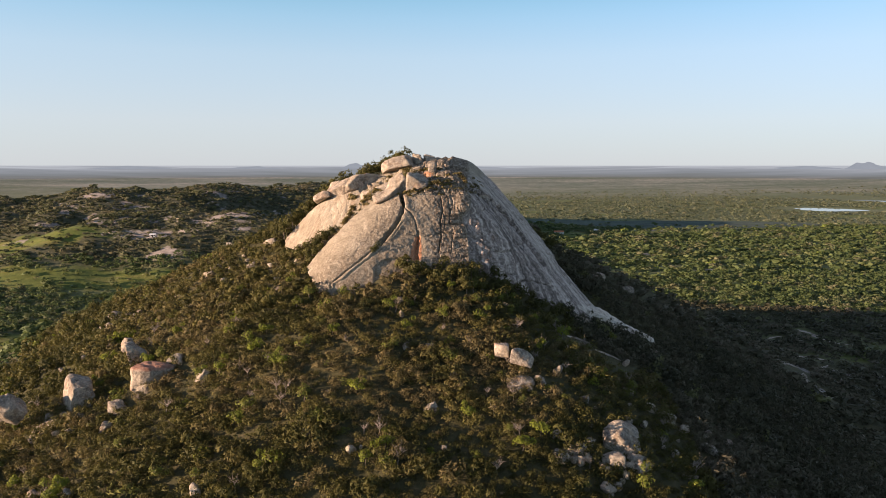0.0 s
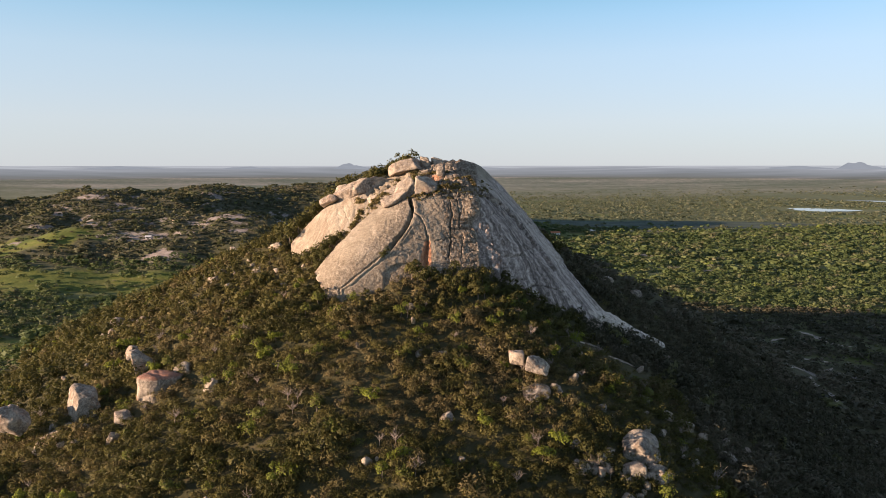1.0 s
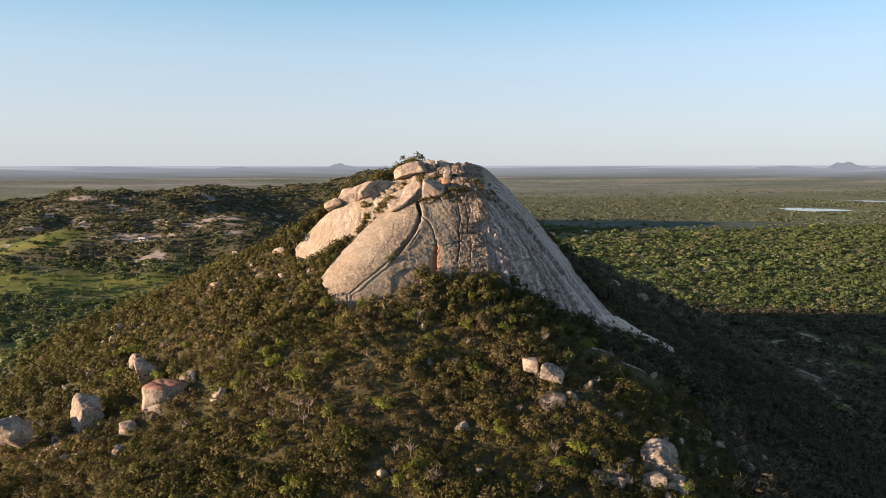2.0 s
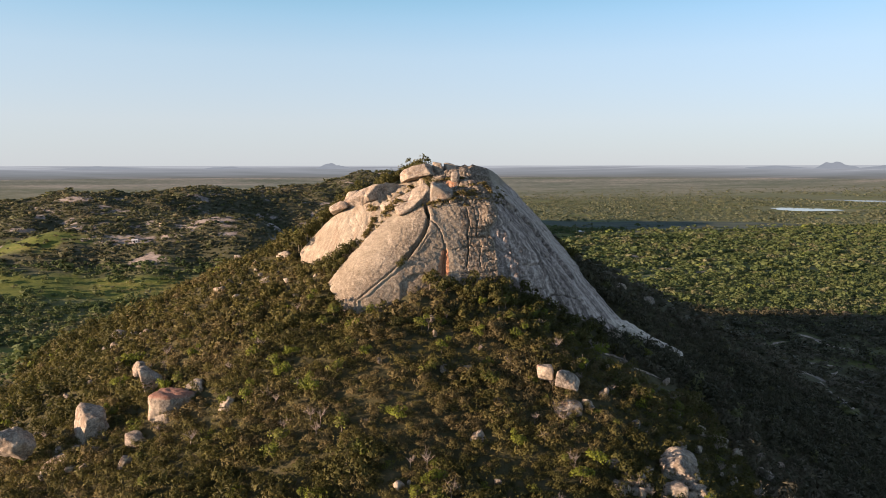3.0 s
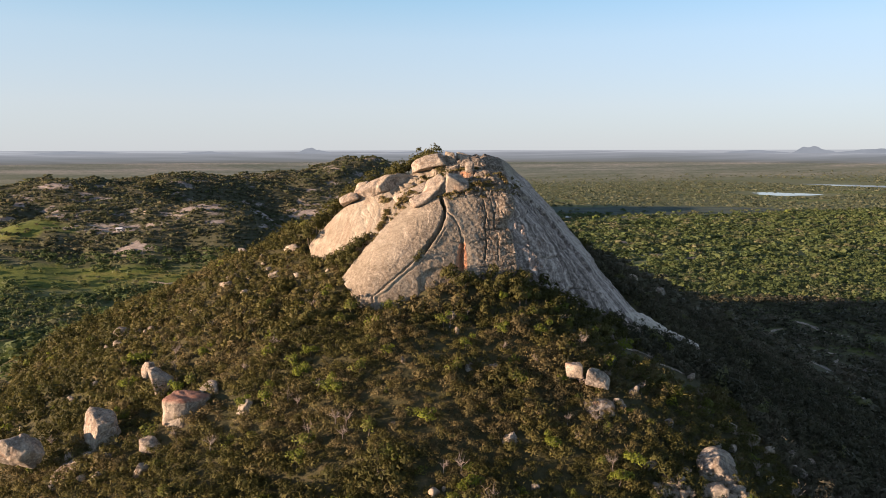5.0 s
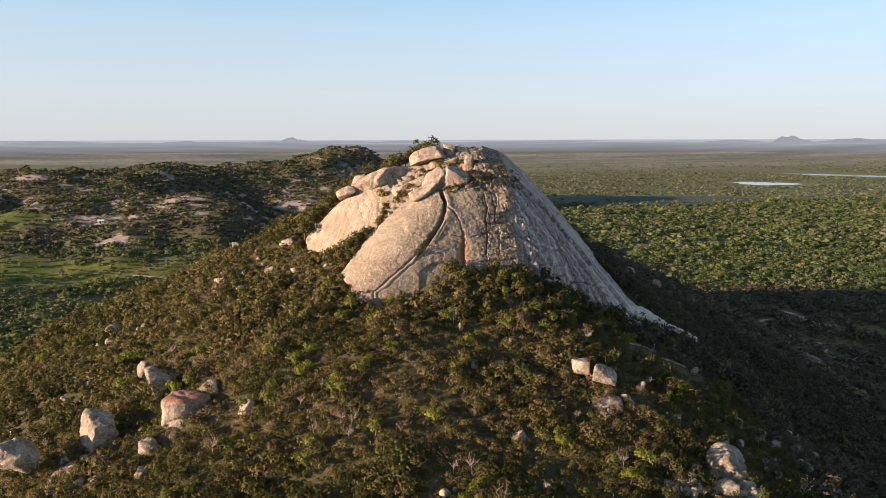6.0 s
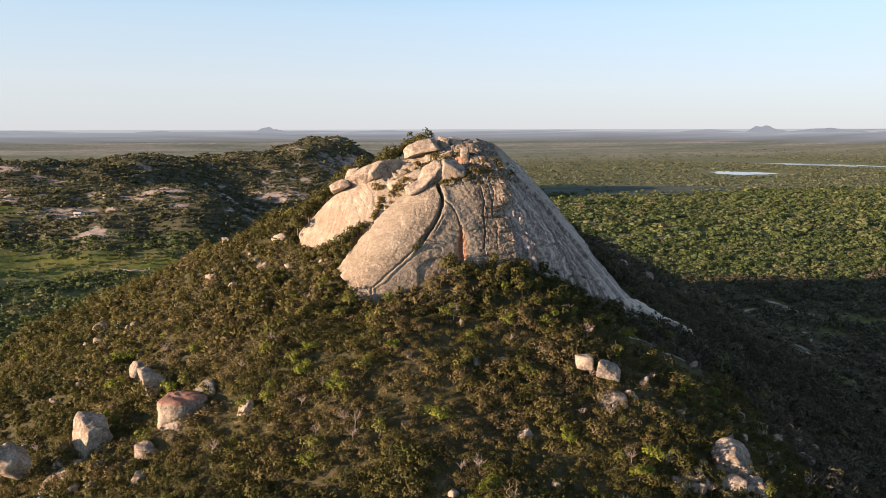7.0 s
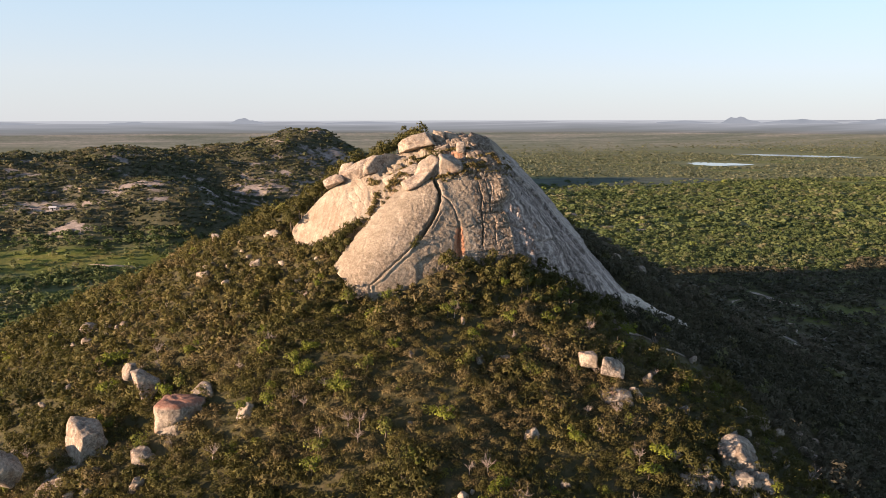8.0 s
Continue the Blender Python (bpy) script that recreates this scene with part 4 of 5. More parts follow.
boulder(-76.4, 232.0, None, (4.6, 4, 3.0), "flat pale stone on the steep flank", 47, (0, -20, 0), 8, 9, 4, SLOPE)
boulder(-77.4, 250.0, None, (3.2, 3, 5.4), "upright pale stone on the skyline", 48, (0, 0, 0), 8, 9, 4, SLOPE)
boulder(-62.6, 226.0, None, (4.4, 4, 2.4), "flat pale stone beside the dome", 49, (0, -24, 0), 8, 9, 4, SLOPE)
boulder(-59.0, 236.0, None, (5.6, 4, 3.0), "tan slab beside the dome", 50, (0, -26, 0), 8, 9, 4, SLOPE)
boulder(14.7, 169.2, 54.9, (3.9, 3.6, 3.7), "rounded cream boulder of a pair", 51, (0, 0, 0), 3, 3, 4, SLOPE)
boulder(19.5, 167.2, 53.8, (6.6, 4.4, 3.9), "long cream boulder of a pair", 52, (0, 14, -8), 4, 4, 5, SLOPE)
boulder(18.6, 162.2, None, (6.6, 5, 3.2), "flat grey outcrop among scrub", 53, (0, 10, 0), 9, 10, 4, SLOPE)
boulder(40.0, 148.6, 40.0, (8.8, 7.4, 7.4), "large round tan boulder with a pale band", 54, (0, 8, 0), 6, 6, 5, SLOPE)
boulder(42.4, 143.6, 35.0, (7.4, 6, 6.4), "large cracked pink-grey boulder", 55, (0, -10, 20), 8, 9, 5, SLOPE)
boulder(37.0, 143.6, None, (5.0, 5, 4.6), "grey boulder in a heap of stones", 56, (0, 0, 0), 8, 8, 4, SLOPE)
boulder(28.0, 145.0, 38.0, (7.0, 6, 6.0), "dark fractured boulder heap among scrub", 57, (0, 20, 0), 9, 12, 5, SLOPE)
boulder(24.6, 141.6, None, (4.0, 4, 3.8), "pale broken block in a heap of stones", 58, (0, 30, 0), 9, 12, 4, SLOPE)
boulder(25.2, 147.4, None, (3.2, 3, 2.6), "grey broken block in a heap of stones", 59, (0, 10, 30), 9, 12, 4, SLOPE)
boulder(55.4, 165.8, None, (5.6, 4.4, 3.4), "low pale rock in the shade", 60, (0, 12, 0), 9, 9, 4, SLOPE)
boulder(51.4, 166.4, None, (3.4, 3, 3.2), "low pale rock in the shade", 61, (0, 0, 0), 7, 8, 4, SLOPE)
boulder(63.6, 158.4, None, (3.6, 3, 2.8), "low grey rock in the shade", 62, (0, 10, 0), 7, 8, 4, SLOPE)
boulder(48.0, 172.8, None, (3.4, 3, 2.2), "low pale rock in the shade", 63, (0, 16, 0), 7, 8, 4, SLOPE)
boulder(34.0, 160.8, None, (2.2, 2, 2.4), "small pale stone among scrub", 64, (0, 0, 0), 7, 8, 3, SLOPE)
boulder(-3.0, 153.4, None, (4.0, 3, 2.6), "small pale slab among scrub", 65, (0, -26, 0), 7, 10, 4, SLOPE)
boulder(2.8, 163.6, None, (2.4, 2, 2.2), "small pale stone among scrub", 66, (0, 0, 0), 7, 8, 3, SLOPE)
boulder(-9.2, 173.2, None, (3.0, 2.6, 2.4), "small pale stone among scrub", 67, (0, 0, 0), 7, 8, 3, SLOPE)
boulder(44.0, 214.0, None, (9.0, 3.4, 2.6), "bare granite ledge below the dome", 68, (0, 24, 0), 7, 9, 4, SLOPE)
boulder(67.0, 229.0, None, (12.0, 3.4, 2.4), "bare granite ledge below the dome", 69, (0, 24, 10), 7, 9, 4, SLOPE)
boulder(60.0, 262.0, None, (7.0, 5, 4.0), "grey boulder behind the dome", 70, (0, 20, 0), 7, 8, 4, SLOPE)
boulder(73.0, 268.0, None, (6.0, 5, 3.6), "grey boulder behind the dome", 71, (0, 20, 0), 7, 8, 4, SLOPE)


def loose_stones():
    """Small pale stones that show between the bushes."""
    rng = np.random.default_rng(77)
    protos = [boulder_mesh((1.0, rng.uniform(0.7, 1.0), rng.uniform(0.6, 1.1)), 200 + k, 8, 9, 3) for k in range(6)]
    made = 0
    while made < 70:
        x, y = rng.uniform(-125, 75), rng.uniform(130, 235)
        if not off_dome(np.array([[x, y]]), 3.0)[0]:
            continue
        s = rng.uniform(0.9, 2.4)
        z = float(land([x], [y])[0]) + 0.45 * s
        ob = new("stone", protos[made % 6])
        ob.matrix_world = pose(x, y, z, rng.uniform(-20, 20), rng.uniform(-20, 20), rng.uniform(0, 360)) @ Matrix.Diagonal((s, s, s * 1.2, 1))
        tagged(ob, "small pale granite stone half hidden by scrub", "stone", "stones between the bushes")
        made += 1


def off_dome(p, margin=0.0):
    """Which places are clear of the bare rock."""
    q = np.column_stack((p, land(p[:, 0], p[:, 1])))
    clear = np.ones(len(p), bool)
    for core, reach in ((CORE, hull_reach), (TONGUE_CORE, lambda d: faceted(d, TONGUE, TONGUE_CORE, 40))):
        d = q - core
        l = np.linalg.norm(d, axis=1)
        clear &= (l > reach(d / l[:, None]) + margin) | ((p[:, 0] < -36.5) & (l > reach(d / l[:, None]) - 5.0))
    return clear


loose_stones()


def heap(cx, cy, count, reach, low, high, seed, label, group):
    """Broken stones heaped round a boulder."""
    rng = np.random.default_rng(seed)
    for k in range(count):
        x, y = cx + rng.normal(0, reach), cy + rng.normal(0, reach * 0.7)
        s = rng.uniform(low, high)
        boulder(x, y, float(land([x], [y])[0]) + 0.25 * s, (s, s * rng.uniform(0.7, 1.0), s * rng.uniform(0.55, 0.9)), label, seed + k, (rng.uniform(-30, 30), rng.uniform(-30, 30), rng.uniform(0, 360)), 9, 11, 3, group)


heap(38, 142, 12, 4.0, 1.4, 3.6, 400, "broken pinkish granite stone in a heap", "stones heaped by the large boulders")
heap(27, 142, 8, 2.6, 1.4, 3.2, 430, "broken grey granite stone in a heap", "stones heaped by the large boulders")
heap(-97, 164, 10, 3.4, 1.2, 3.0, 460, "broken pale granite stone in a heap", "stones heaped by the large boulders")
heap(20, 162, 6, 3.0, 1.0, 2.6, 490, "grey granite stone in thin scrub", "stones in the thin scrub")
heap(52, 160, 12, 11.0, 1.0, 2.6, 520, "pale granite stone in the shade", "stones in the thin scrub")
heap(46, 148, 10, 7.0, 1.0, 2.4, 550, "pale granite stone in the shade", "stones in the thin scrub")
heap(-66, 232, 5, 5.0, 1.0, 2.2, 580, "pale granite stone beside the dome", "stones beside the dome")
heap(-106, 223, 8, 4.0, 1.0, 2.2, 610, "pale granite stone on the hill's shoulder", "stones on the shoulder")


def strip(name, points, width, material, label, category, seed):
    """A narrow band of bare ground or rock that follows the land."""
    rng = np.random.default_rng(seed)
    pts = np.array(points, float)
    seg = np.hypot(*np.diff(pts, axis=0).T)
    t = np.concatenate(([0], np.cumsum(seg)))
    n = int(t[-1] / 2.0) + 2
    u = np.linspace(0, t[-1], n)
    x, y = np.interp(u, t, pts[:, 0]), np.interp(u, t, pts[:, 1])
    x, y = x + 1.2 * smooth(np.column_stack((u / 7, u * 0)), seed), y + 1.2 * smooth(np.column_stack((u / 7, u * 0 + 9)), seed)
    dx, dy = np.gradient(x), np.gradient(y)
    l = np.hypot(dx, dy)
    w = width * rng.uniform(0.3, 1.3, n) * np.clip(np.minimum(u, t[-1] - u) / 4 + 0.15, 0, 1)
    rows = []
    for k in (-0.5, 0.0, 0.5):
        px, py = x - dy / l * w * k, y + dx / l * w * k
        rows.append(np.column_stack((px, py, land(px, py) + (0.45 if k == 0 else 0.12))))
    verts = np.concatenate(rows)
    i = np.arange(n - 1)
    faces = np.concatenate((np.column_stack((i, i + 1, n + i + 1, n + i)), np.column_stack((n + i, n + i + 1, 2 * n + i + 1, 2 * n + i))))
    tagged(new(name, mesh_of(name, verts, faces[:, ::-1], material)), label, category, kind="structure")


for k, (pts, w) in enumerate(STRIPS):
    strip("rock_strip", pts, w, BOULDER, "pale bare granite strip in shaded scrub", "rock", 700 + k)
for k, pts in enumerate((((-215, 548), (-185, 541), (-160, 536), (-128, 528)), ((-106, 806), (-116, 788), (-112, 766), (-98, 744)), ((-345, 846), (-318, 868), (-290, 884), (-262, 890)), ((-300, 640), (-276, 650), (-258, 668), (-262, 700)))):
    strip("path", pts, 3.2, TRACK, "pale sandy track through the scrub", "path", 720 + k)


def moss_on_dome():
    """Low yellow-olive grass and moss in the hollows of the summit."""
    from mathutils.bvhtree import BVHTree
    trees = []
    for ob in dome.children:
        me = ob.data
        trees.append(BVHTree.FromPolygons([v.co for v in me.vertices], [q.vertices for q in me.polygons]))
    rng = np.random.default_rng(88)
    spots = []
    for (ax, ay), (bx, by), wide, count in (((-25.5, 221.5), (-17.5, 226.5), 1.7, 420), ((-20.5, 217.6), (-14.0, 222.0), 1.1, 170), ((-13.5, 217.6), (2.5, 221.6), 2.0, 420), ((-20, 228), (-12, 232), 1.6, 200),
                                            ((-27.8, 222.4), (-33.0, 212.5), 0.8, 170), ((-30, 226), (-27, 223), 1.2, 90), ((-9, 230), (-1, 229.6), 0.8, 120), ((6, 222), (12, 232), 1.6, 150), ((2, 226), (8, 226), 1.4, 110)):
        f = rng.random(count)
        for x, y in np.column_stack((ax + f * (bx - ax), ay + f * (by - ay))) + rng.normal(0, wide / 2, (count, 2)):
            if smooth(np.array([[x, y]]) / 1.6, 19)[0] < -0.25:
                continue
            tops = [h[0].z for h in (t.ray_cast(Vector((x, y, 140)), Vector((0, 0, -1))) for t in trees) if h[0]]
            if tops:
                spots.append((x, y, max(tops) - 0.08))
    spots = np.array(spots)
    n = len(spots)
    kinds = [tuft(rng, 16, 0.42, 4, 0.7) for _ in range(6)]
    ob = scatter("dry_grass", spots, rng.uniform(0.32, 0.75, n), rng.uniform(0.6, 1.0, n), rng.uniform(0.2, 0.9, n), kinds, MOSS, rng)
    tagged(ob, "yellow-olive dry grass and moss in hollows of the summit", "grass", kind="stuff")


# ---- buildings far off ----
def box(bm, x0, x1, y0, y1, z0, z1):
    v = [bm.verts.new(c) for c in ((x0, y0, z0), (x1, y0, z0), (x1, y1, z0), (x0, y1, z0), (x0, y0, z1), (x1, y0, z1), (x1, y1, z1), (x0, y1, z1))]
    for f in ((0, 3, 2, 1), (4, 5, 6, 7), (0, 1, 5, 4), (1, 2, 6, 5), (2, 3, 7, 6), (3, 0, 4, 7)):
        bm.faces.new([v[i] for i in f])


def bm_mesh(name, bm, material):
    me = bpy.data.meshes.new(name)
    bm.to_mesh(me)
    bm.free()
    me.materials.append(material)
    return me


def house(x, y, w, d, h, turn, roof_material, label):
    whole = tagged(new("house"), label, "house")
    whole.matrix_world = pose(x, y, float(land([x], [y])[0]) - 0.1, 0, 0, turn)
    bm = bmesh.new()
    box(bm, -w / 2, w / 2, -d / 2, d / 2, 0, h)
    part("wall", bm_mesh("wall", bm, WHITEWASH), whole)
    bm = bmesh.new()
    e, top = 0.5, h + d * 0.26
    for s in (-1, 1):
        a = [(-w / 2 - e, s * (d / 2 + e), h - 0.1), (w / 2 + e, s * (d / 2 + e), h - 0.1), (w / 2 + e, 0, top), (-w / 2 - e, 0, top)]
        low = [bm.verts.new(c) for c in a]
        up = [bm.verts.new((c[0], c[1], c[2] + 0.18)) for c in a]
        bm.faces.new(low), bm.faces.new(up)
        for i in range(4):
            bm.faces.new((low[i], low[(i + 1) % 4], up[(i + 1) % 4], up[i]))
    bmesh.ops.recalc_face_normals(bm, faces=bm.faces)
    part("roof", bm_mesh("roof", bm, roof_material), whole)
    for name, x0, x1, z0, z1 in (("door", -0.5, 0.5, 0, 2.1), ("window", -w * 0.34, -w * 0.34 + 1.0, 1.0, 2.0), ("window", w * 0.25, w * 0.25 + 1.0, 1.0, 2.0)):
        bm = bmesh.new()
        box(bm, x0, x1, -d / 2 - 0.06, -d / 2 + 0.02, z0, z1)
        part(name, bm_mesh(name, bm, DARK_OPENING), whole)


house(-269.5, 639, 4.6, 3.6, 2.3, 12, WHITEWASH, "small white flat-roofed hut on the ridge")
house(166, 988, 13, 7, 3.2, 5, ROOF_TILE, "whitewashed farmhouse with an orange tiled roof")
house(118, 1000, 8, 6, 3.0, -10, ROOF_TILE, "small whitewashed farm building with tiled roof")
house(232, 1040, 8, 6, 3.0, 8, WHITEWASH, "small white farm building on a meadow")


# ---- scrub ----
def tuft(rng, leaves, leaf, lobes=5, upright=1.0, slim=0.0, calm=0.0):
    """Corners of one bush of unit radius, standing on z = 0: loose leaf clumps on several lobes."""
    c = rng.normal(0, 0.42, (lobes, 3))
    c[:, 2] = np.abs(c[:, 2]) * upright + 0.55
    size = rng.uniform(0.45, 0.75, lobes)
    which = rng.integers(0, lobes, leaves)
    d = rng.normal(0, 1, (leaves, 3))
    d[:, 2] = np.abs(d[:, 2]) * 0.9 - 0.25
    d /= np.linalg.norm(d, axis=1)[:, None]
    p = c[which] + d * (size[which] * rng.uniform(0.65, 1.05, leaves))[:, None]
    p[:, 2] = np.maximum(p[:, 2], 0.08)
    n = d + rng.normal(0, 0.45 + 0.25 * slim, (leaves, 3))
    n /= np.linalg.norm(n, axis=1)[:, None]
    u = np.cross(n, rng.normal(0, 1, (leaves, 3)))
    u /= np.linalg.norm(u, axis=1)[:, None]
    v = np.cross(n, u)
    s = leaf * rng.uniform(0.6, 1.3, leaves)[:, None]
    wide = 0.8 - 0.35 * slim
    corners = np.stack((p + u * s * (1 + 0.6 * slim), p - u * s * 0.6 + v * s * wide, p - u * s * 0.6 - v * s * wide), 1)  # leaves x 3 x 3
    soft = 0.55 * d + 0.45 * n + (p - (0, 0, 0.7)) * 0.35                                  # foliage shades as a round mass
    soft = soft + (0, 0, calm)
    return corners, soft / np.linalg.norm(soft, axis=1)[:, None]


def scatter(name, spots, radius, height, tints, kinds, material, rng):
    """One mesh of many bushes."""
    pick = rng.integers(0, len(kinds), len(spots))
    turn = rng.uniform(0, 2 * np.pi, len(spots))
    allv, allt, alln = [], [], []
    for k, (shape, soft) in enumerate(kinds):
        w = np.nonzero(pick == k)[0]
        if not len(w):
            continue
        c, s = np.cos(turn[w])[:, None, None], np.sin(turn[w])[:, None, None]
        x, y, z = shape[None, :, :, 0], shape[None, :, :, 1], shape[None, :, :, 2]
        r = radius[w][:, None, None]
        v = np.stack((spots[w, 0][:, None, None] + r * (c * x - s * y), spots[w, 1][:, None, None] + r * (s * x + c * y), spots[w, 2][:, None, None] + (r * height[w][:, None, None]) * z), -1)
        allv.append(v.reshape(-1, 3))
        allt.append(np.repeat(tints[w], shape.shape[0]))
        c, s = c[:, :, 0], s[:, :, 0]
        m = np.stack((c * soft[None, :, 0] - s * soft[None, :, 1], s * soft[None, :, 0] + c * soft[None, :, 1], np.broadcast_to(soft[None, :, 2], (len(w), len(soft)))), -1)
        alln.append(np.repeat(m.reshape(-1, 3), 3, axis=0))
    v = np.concatenate(allv)
    f = np.arange(len(v)).reshape(-1, 3)
    return new(name, mesh_of(name, v, f, material, True, np.concatenate(allt), np.concatenate(alln)))


def spread(rng, x0, x1, y0, y1, gap):
    """A jittered grid of places."""
    gx, gy = np.meshgrid(np.arange(x0, x1, gap), np.arange(y0, y1, gap))
    return np.column_stack((gx.ravel(), gy.ravel())) + rng.uniform(-0.48, 0.48, (gx.size, 2)) * gap


def hue(rng, p):
    t = 0.45 + 0.30 * fbm(p / 23, 3, 70) + rng.normal(0, 0.17, len(p))
    return np.where(rng.random(len(p)) > 0.975, rng.uniform(0.88, 0.97, len(p)), np.clip(t, 0, 0.84))


def bushes(name, rng, p, low, high, flat, kinds, label, sink=0.15, leaves=LEAVES):
    n = len(p)
    spots = np.column_stack((p, land(p[:, 0], p[:, 1]) - sink))
    ob = scatter(name, spots, rng.uniform(low, high, n) * np.exp(rng.normal(0, 0.2, n) + 0.25 * smooth(p / 9, 73)), rng.uniform(flat * 0.75, flat * 1.25, n), hue(rng, p), kinds, leaves, rng)
    tagged(ob, label, "scrub", kind="stuff")


def make_scrub():
    rng = np.random.default_rng(5)
    near = [tuft(rng, 190, 0.165, 7, 1.0, 1.0) for _ in range(10)]
    half = [tuft(rng, 88, 0.24, 6, 1.0, 0.7) for _ in range(10)]
    mid = [tuft(rng, 36, 0.36, calm=0.35) for _ in range(8)]
    far = [tuft(rng, 20, 0.52, 4, calm=0.25) for _ in range(8)]
    dots = [tuft(rng, 8, 0.74, 4, calm=0.3) for _ in range(8)]
    tiny = [tuft(rng, 14, 0.60, 4, calm=0.3) for _ in range(8)]

    def clear(p, share=1.0):
        m, s = meadow_at(p[:, 0], p[:, 1]), stony_at(p[:, 0], p[:, 1])
        return ((m < 0.5 + 0.25 * smooth(p / 14, 66)) | (rng.random(len(p)) < 0.16)) & ((s < 0.55) | (rng.random(len(p)) < 0.35)) & (rng.random(len(p)) < share) & ~on_strip(p) & ((painted_shadow_at(p[:, 0], p[:, 1]) < 0.5) | (rng.random(len(p)) < 0.06))

    seen = lambda p: (p[:, 0] > -20 - 0.70 * p[:, 1]) & (p[:, 0] < 0.96 * p[:, 1])
    hill = lambda p: (np.hypot(p[:, 0] - HX, p[:, 1] - HY) < 165) & (p[:, 1] < np.where(p[:, 0] < -25, 300, 262)) & (np.abs(p[:, 0] + 10) < 140)
    p = spread(rng, -150, 130, 114, 300, 1.9)
    p = p[hill(p) & off_dome(p, -0.5) & clear(p, 0.95)]
    front = (p[:, 1] < 190) & (p[:, 0] < 60)
    bushes("hillside_scrub", rng, p[front], 0.75, 1.65, 1.0, near, "dense olive and brown thorn scrub covering the hillside")
    shady = ~front & (p[:, 0] > 35 + 8 * smooth(p / 20, 32))
    bushes("shaded_scrub", rng, p[shady], 0.8, 1.7, 1.0, half, "grey-brown half leafless scrub on the shaded slope", leaves=SHADE_LEAVES)
    front |= shady
    bushes("upper_scrub", rng, p[~front], 0.8, 1.7, 1.0, half, "dense olive thorn scrub round the foot of the dome")
    p = spread(rng, -420, 620, 120, 640, 4.2)
    p = p[~((p[:, 0] < 120) & (p[:, 1] > 600)) & seen(p) & ~hill(p) & off_dome(p, 0.5) & clear(p, 0.93)]
    # shade-toned leaves out to about the edge of the hill's shadow
    leafless = (p[:, 0] > 0) & (p[:, 1] < 470 + 25 * smooth(p / 60, 31))
    bushes("valley_scrub", rng, p[leafless], 1.6, 3.0, 0.62, mid, "grey-brown half leafless scrub in the hill's shade", 0.2, SHADE_LEAVES)
    p = p[~leafless]
    bushes("plain_scrub", rng, p, 1.7, 3.1, 0.66, mid, "green thorn trees and scrub spread over the plain", 0.2, PLAIN_LEAVES)
    p = spread(rng, -900, 1150, 640, 1160, 6.0)
    on_ridge = p[:, 0] < 120
    q = p[seen(p) & clear(p, 0.9) & ~on_ridge]
    bushes("outer_scrub", rng, q, 2.4, 4.4, 0.55, far, "green scrub spread over the plain", 0.3, PLAIN_LEAVES)
    p = spread(rng, -760, 120, 600, 1160, 4.5)
    p = p[seen(p) & clear(p, 0.9)]
    bushes("ridge_scrub", rng, p, 1.5, 2.8, 0.6, tiny, "dark olive scrub covering the long ridge", 0.3, HEATH_LEAVES)
    p = spread(rng, -1100, 2400, 1160, 2700, 11.0)
    wet = np.min([oval(p[:, 0], p[:, 1], *o) for o in LAKES], axis=0) < 1.7
    p = p[seen(p) & ~wet & clear(p, 0.9) & (rng.random(len(p)) > step01(p[:, 1], 1700, 2750))]
    bushes("far_scrub", rng, p, 1.9, 3.6, 0.5, dots, "distant dark green scrub on the plain", 0.3, FAR_LEAVES)


make_scrub()
moss_on_dome()


# ---- single trees and shrubs ----
def tube(points, radii, sides=6):
    """Corners and faces of a tapered limb."""
    pts = np.array(points, float)
    verts, faces = [], []
    for i, (q, r) in enumerate(zip(pts, radii)):
        axis = pts[min(i + 1, len(pts) - 1)] - pts[max(i - 1, 0)]
        axis /= np.linalg.norm(axis)
        u = np.cross(axis, (0.31, 0.83, 0.46))
        u /= np.linalg.norm(u)
        v = np.cross(axis, u)
        for k in range(sides):
            a = 2 * np.pi * k / sides
            verts.append(q + r * (math.cos(a) * u + math.sin(a) * v))
    for i in range(len(pts) - 1):
        for k in range(sides):
            m = (k + 1) % sides
            faces.append((i * sides + k, i * sides + m, (i + 1) * sides + m, (i + 1) * sides + k))
    return np.array(verts), np.array(faces)


def limbs(rng, height, count, thick, fork=0):
    """A trunk with limbs, as one set of corners and faces."""
    trunk = [(0, 0, -0.3)] + [(rng.normal(0, 0.05 * height), rng.normal(0, 0.05 * height), height * f) for f in (0.25, 0.5, 0.75)]
    sets = [tube(trunk, [thick, thick * 0.8, thick * 0.6, thick * 0.35])]
    for i in range(count):
        a, f = rng.uniform(0, 2 * np.pi), rng.uniform(0.3, 0.75)
        b = np.array(trunk[1]) * (1 - f) + np.array(trunk[3]) * f
        reach = height * rng.uniform(0.3, 0.55)
        m = b + np.array((math.cos(a) * reach * 0.5, math.sin(a) * reach * 0.5, reach * 0.45))
        e = b + np.array((math.cos(a) * reach, math.sin(a) * reach, reach * rng.uniform(0.6, 1.1)))
        sets.append(tube([b, m, e], [thick * 0.5, thick * 0.35, thick * 0.12], 5))
        for _ in range(fork):
            w = rng.normal(0, 0.3, 3) * reach + (0, 0, reach * 0.4)
            sets.append(tube([m, m + w * 0.6, m + w], [thick * 0.3, thick * 0.2, thick * 0.08], 4))
    verts, faces, n = [], [], 0
    for v, f in sets:
        verts.append(v)
        faces.append(f + n)
        n += len(v)
    return np.concatenate(verts), np.concatenate(faces)


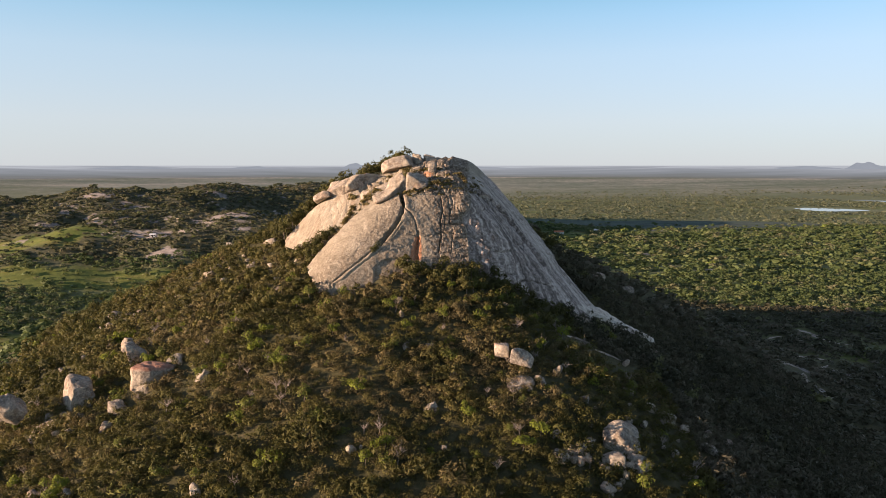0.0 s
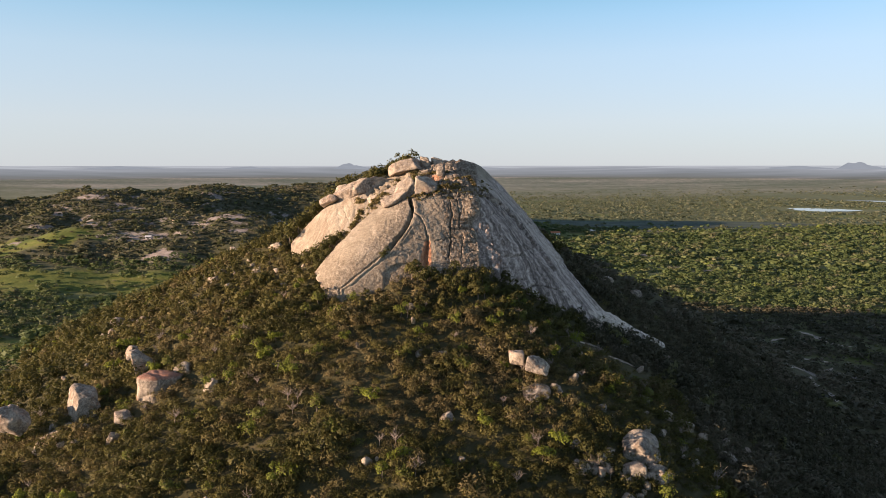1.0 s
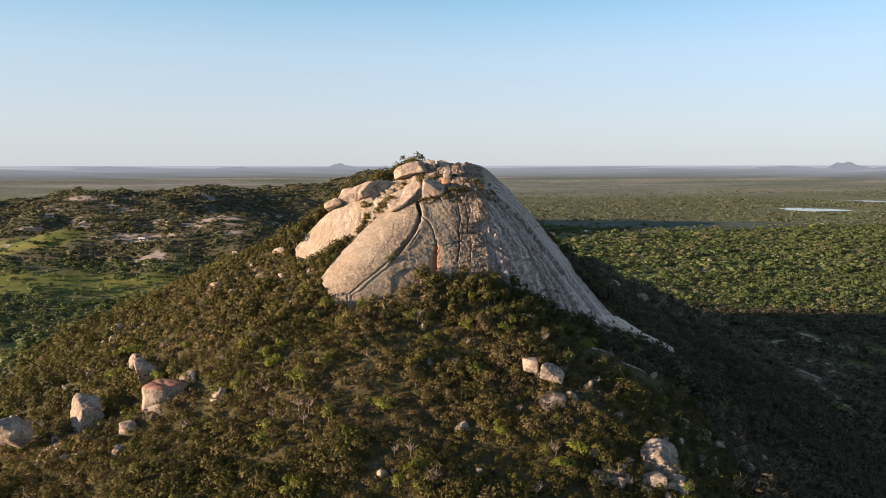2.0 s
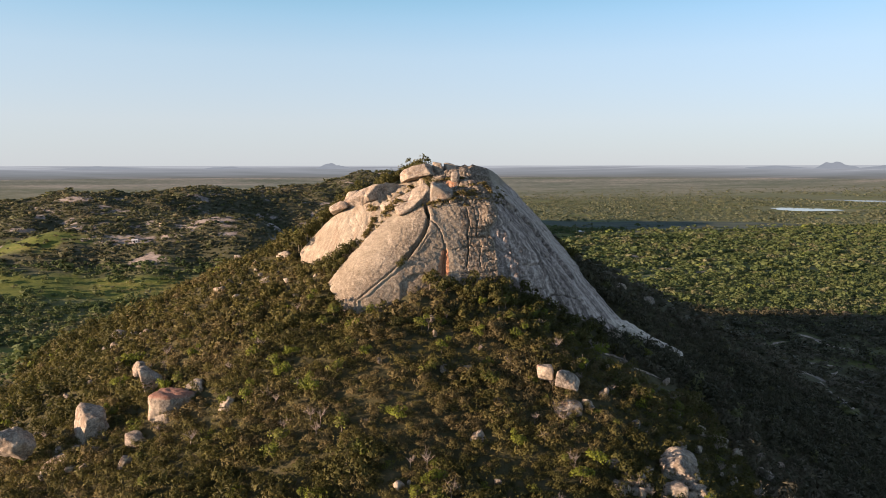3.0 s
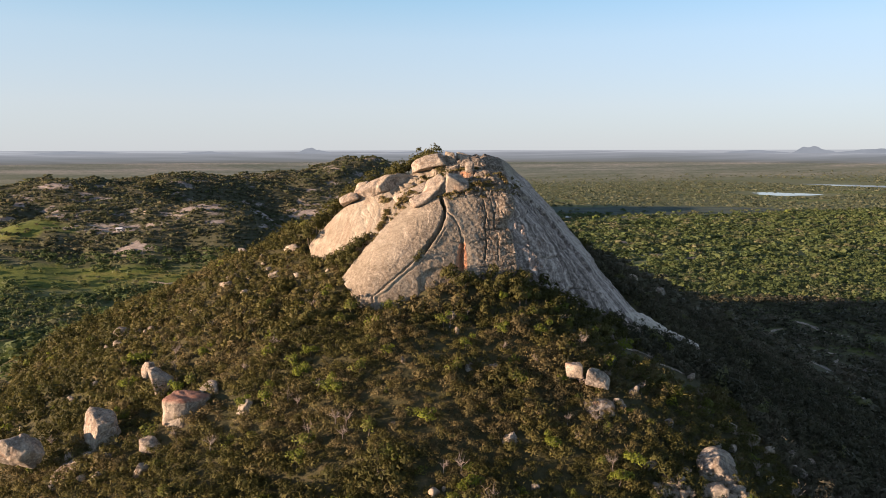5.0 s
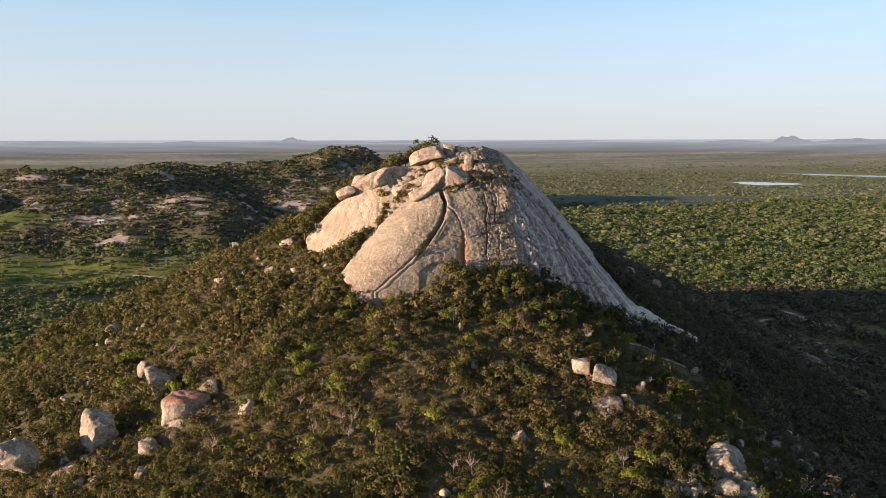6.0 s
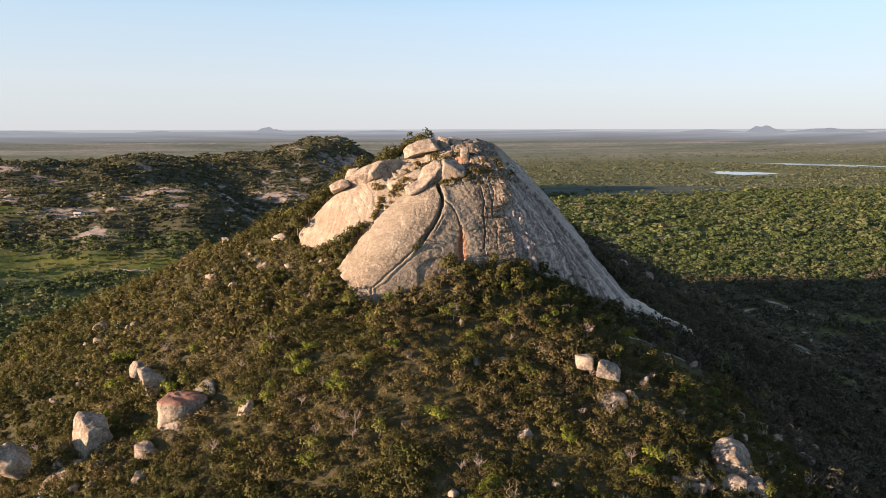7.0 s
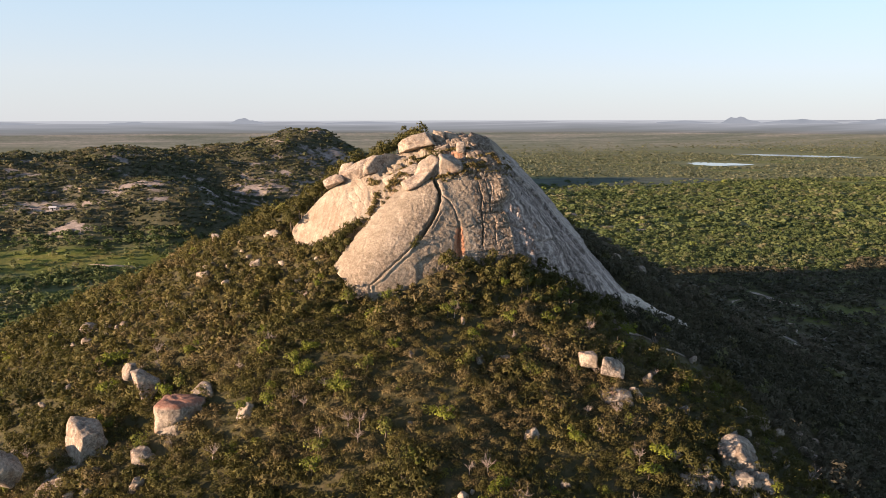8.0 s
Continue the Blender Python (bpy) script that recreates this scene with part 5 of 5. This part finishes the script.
def shrub_proto(name, category, label, seed, height, leaves, leaf, tint, bare=False, group=""):
    """A shrub or small tree of that height at the origin: trunk with limbs, and a loose crown."""
    rng = np.random.default_rng(seed)
    whole = tagged(new(name), label, category, group)
    v, f = limbs(rng, height, 9 if bare else 6, 0.035 * height, 3 if bare else 0)
    part("trunk", mesh_of("trunk", v, f, DEAD_WOOD if bare else BARK), whole)
    if leaves:
        c, soft = tuft(rng, leaves, leaf, 7, 1.1)
        c = c * (0.5 * height, 0.5 * height, 0.55 * height)
        c[:, :, 2] += 0.12 * height
        flat = c.reshape(-1, 3)
        part("crown", mesh_of("crown", flat, np.arange(len(flat)).reshape(-1, 3), LEAVES, True, tint + np.random.default_rng(seed).uniform(-0.03, 0.03, leaves), np.repeat(soft, 3, axis=0)), whole)
    return whole


def plant(proto, x, y, z, size, turn):
    if z is None:
        z = float(land([x], [y])[0])
    ob = copy_thing(proto, pose(x, y, z, 0, 0, turn))
    ob.scale = (size, size, size)
    return ob


summit_tree = shrub_proto("tree", "tree", "small round-crowned tree on the bare summit", 301, 4.6, 520, 0.12, 0.30)
summit_tree.location = (-17.0, 246.0, 99.8)
ledge = [shrub_proto("shrub", "shrub", "green shrub rooted in a cleft of the granite", 310 + k, 3.0, 340, 0.14, t, group="shrubs in the clefts of the dome") for k, t in enumerate((0.30, 0.45, 0.84))]
bright = [shrub_proto("shrub", "shrub", "bright green leafy shrub standing out of the scrub", 320 + k, 3.4, 360, 0.14, t, group="bright shrubs on the hillside") for k, t in enumerate((0.93, 0.90, 0.97))]
bare = [shrub_proto("bare_shrub", "shrub", "leafless grey-brown shrub among the scrub", 330 + k, 3.2, 0, 0, 0, True, "leafless shrubs on the hillside") for k in range(3)]
def on_hull(x, z):
    """The place on the front of the dome's body at that x and height."""
    y = np.linspace(190, 240, 400)
    q = np.column_stack((np.full(400, x), y, np.full(400, z))) - CORE
    l = np.linalg.norm(q, axis=1)
    inside = l < hull_reach(q / l[:, None])
    return float(y[np.argmax(inside)]) if inside.any() else 232.0


CLEFTS = [(-32.6, 80.4, 0.5), (-34.2, 79.4, 0.75), (-35.6, 78.4, 0.95), (-37.0, 77.4, 1.1), (-38.2, 76.4, 1.2), (-39.4, 75.0, 1.25), (-40.6, 74.0, 1.2), (-41.8, 73.0, 1.3), (-43.2, 72.4, 1.2), (-45.0, 71.8, 1.2), (-47.0, 71.2, 1.1), (-49.2, 70.6, 1.1), (-51.0, 70.4, 1.1),
          (-37.6, 74.6, 0.8), (-39.0, 72.8, 0.9), (-40.6, 71.0, 1.0), (-20.0, 75.2, 0.8), (-20.9, 74.4, 0.65), (-10.0, 96.8, 0.75), (-12.2, 96.2, 0.7), (-27.2, 84.6, 0.4), (-26.0, 85.8, 0.35), (-23.6, 87.6, 0.4)]
BEHIND = [(-54, 231.0, 77.0), (-47.4, 237.0, 84.0), (-43.7, 238.5, 87.4), (-38.3, 239.0, 91.4), (-33.1, 239.0, 93.6), (-27.8, 239.2, 96.0), (-23.3, 239.6, 98.0), (-18.0, 241.0, 100.0), (-13.0, 244.0, 101.4)]
rng = random.Random(9)
for i, (x, z, s) in enumerate(CLEFTS):
    plant(ledge[2 if s < 0.55 else i % 2], x, on_hull(x, z) + 0.4, z - 1.5 * s, s * 1.2, rng.uniform(0, 360))
for (x0, y0, z0), (x1, y1, z1) in zip(BEHIND, BEHIND[1:]):
    for k in range(6):
        f = (k + rng.random()) / 6
        plant(ledge[k % 2], x0 + f * (x1 - x0), y0 + f * (y1 - y0) + rng.uniform(-1.5, 1.5), z0 + f * (z1 - z0) + rng.uniform(-2.2, -1.0), rng.uniform(1.0, 1.7), rng.uniform(0, 360))
for k in range(16):
    x, y = rng.uniform(-16, 24), rng.uniform(197, 204)
    plant(ledge[k % 2], x, y, None, rng.uniform(1.2, 1.7), rng.uniform(0, 360))
for k in range(70):
    x, y = rng.uniform(-110, 60), rng.uniform(135, 205)
    if not off_dome(np.array([[x, y]]), 2.0)[0]:
        continue
    plant(bright[k % 3], x, y, None, rng.uniform(0.7, 1.15), rng.uniform(0, 360))
for k in range(60):
    x, y = rng.uniform(-110, 60), rng.uniform(132, 205)
    if not off_dome(np.array([[x, y]]), 2.0)[0]:
        continue
    plant(bare[k % 3], x, y, None, rng.uniform(0.8, 1.25), rng.uniform(0, 360))
for k, (x, y) in enumerate(((-30.0, 186.0), (-6.0, 196.0), (10.0, 200.0))):
    for proto in (ledge, bright, bare):
        proto[k].location = (x + 1.7 * len(proto[k].name), y - 4.0 * k, float(land([x + 1.7 * len(proto[k].name)], [y - 4.0 * k])[0]))
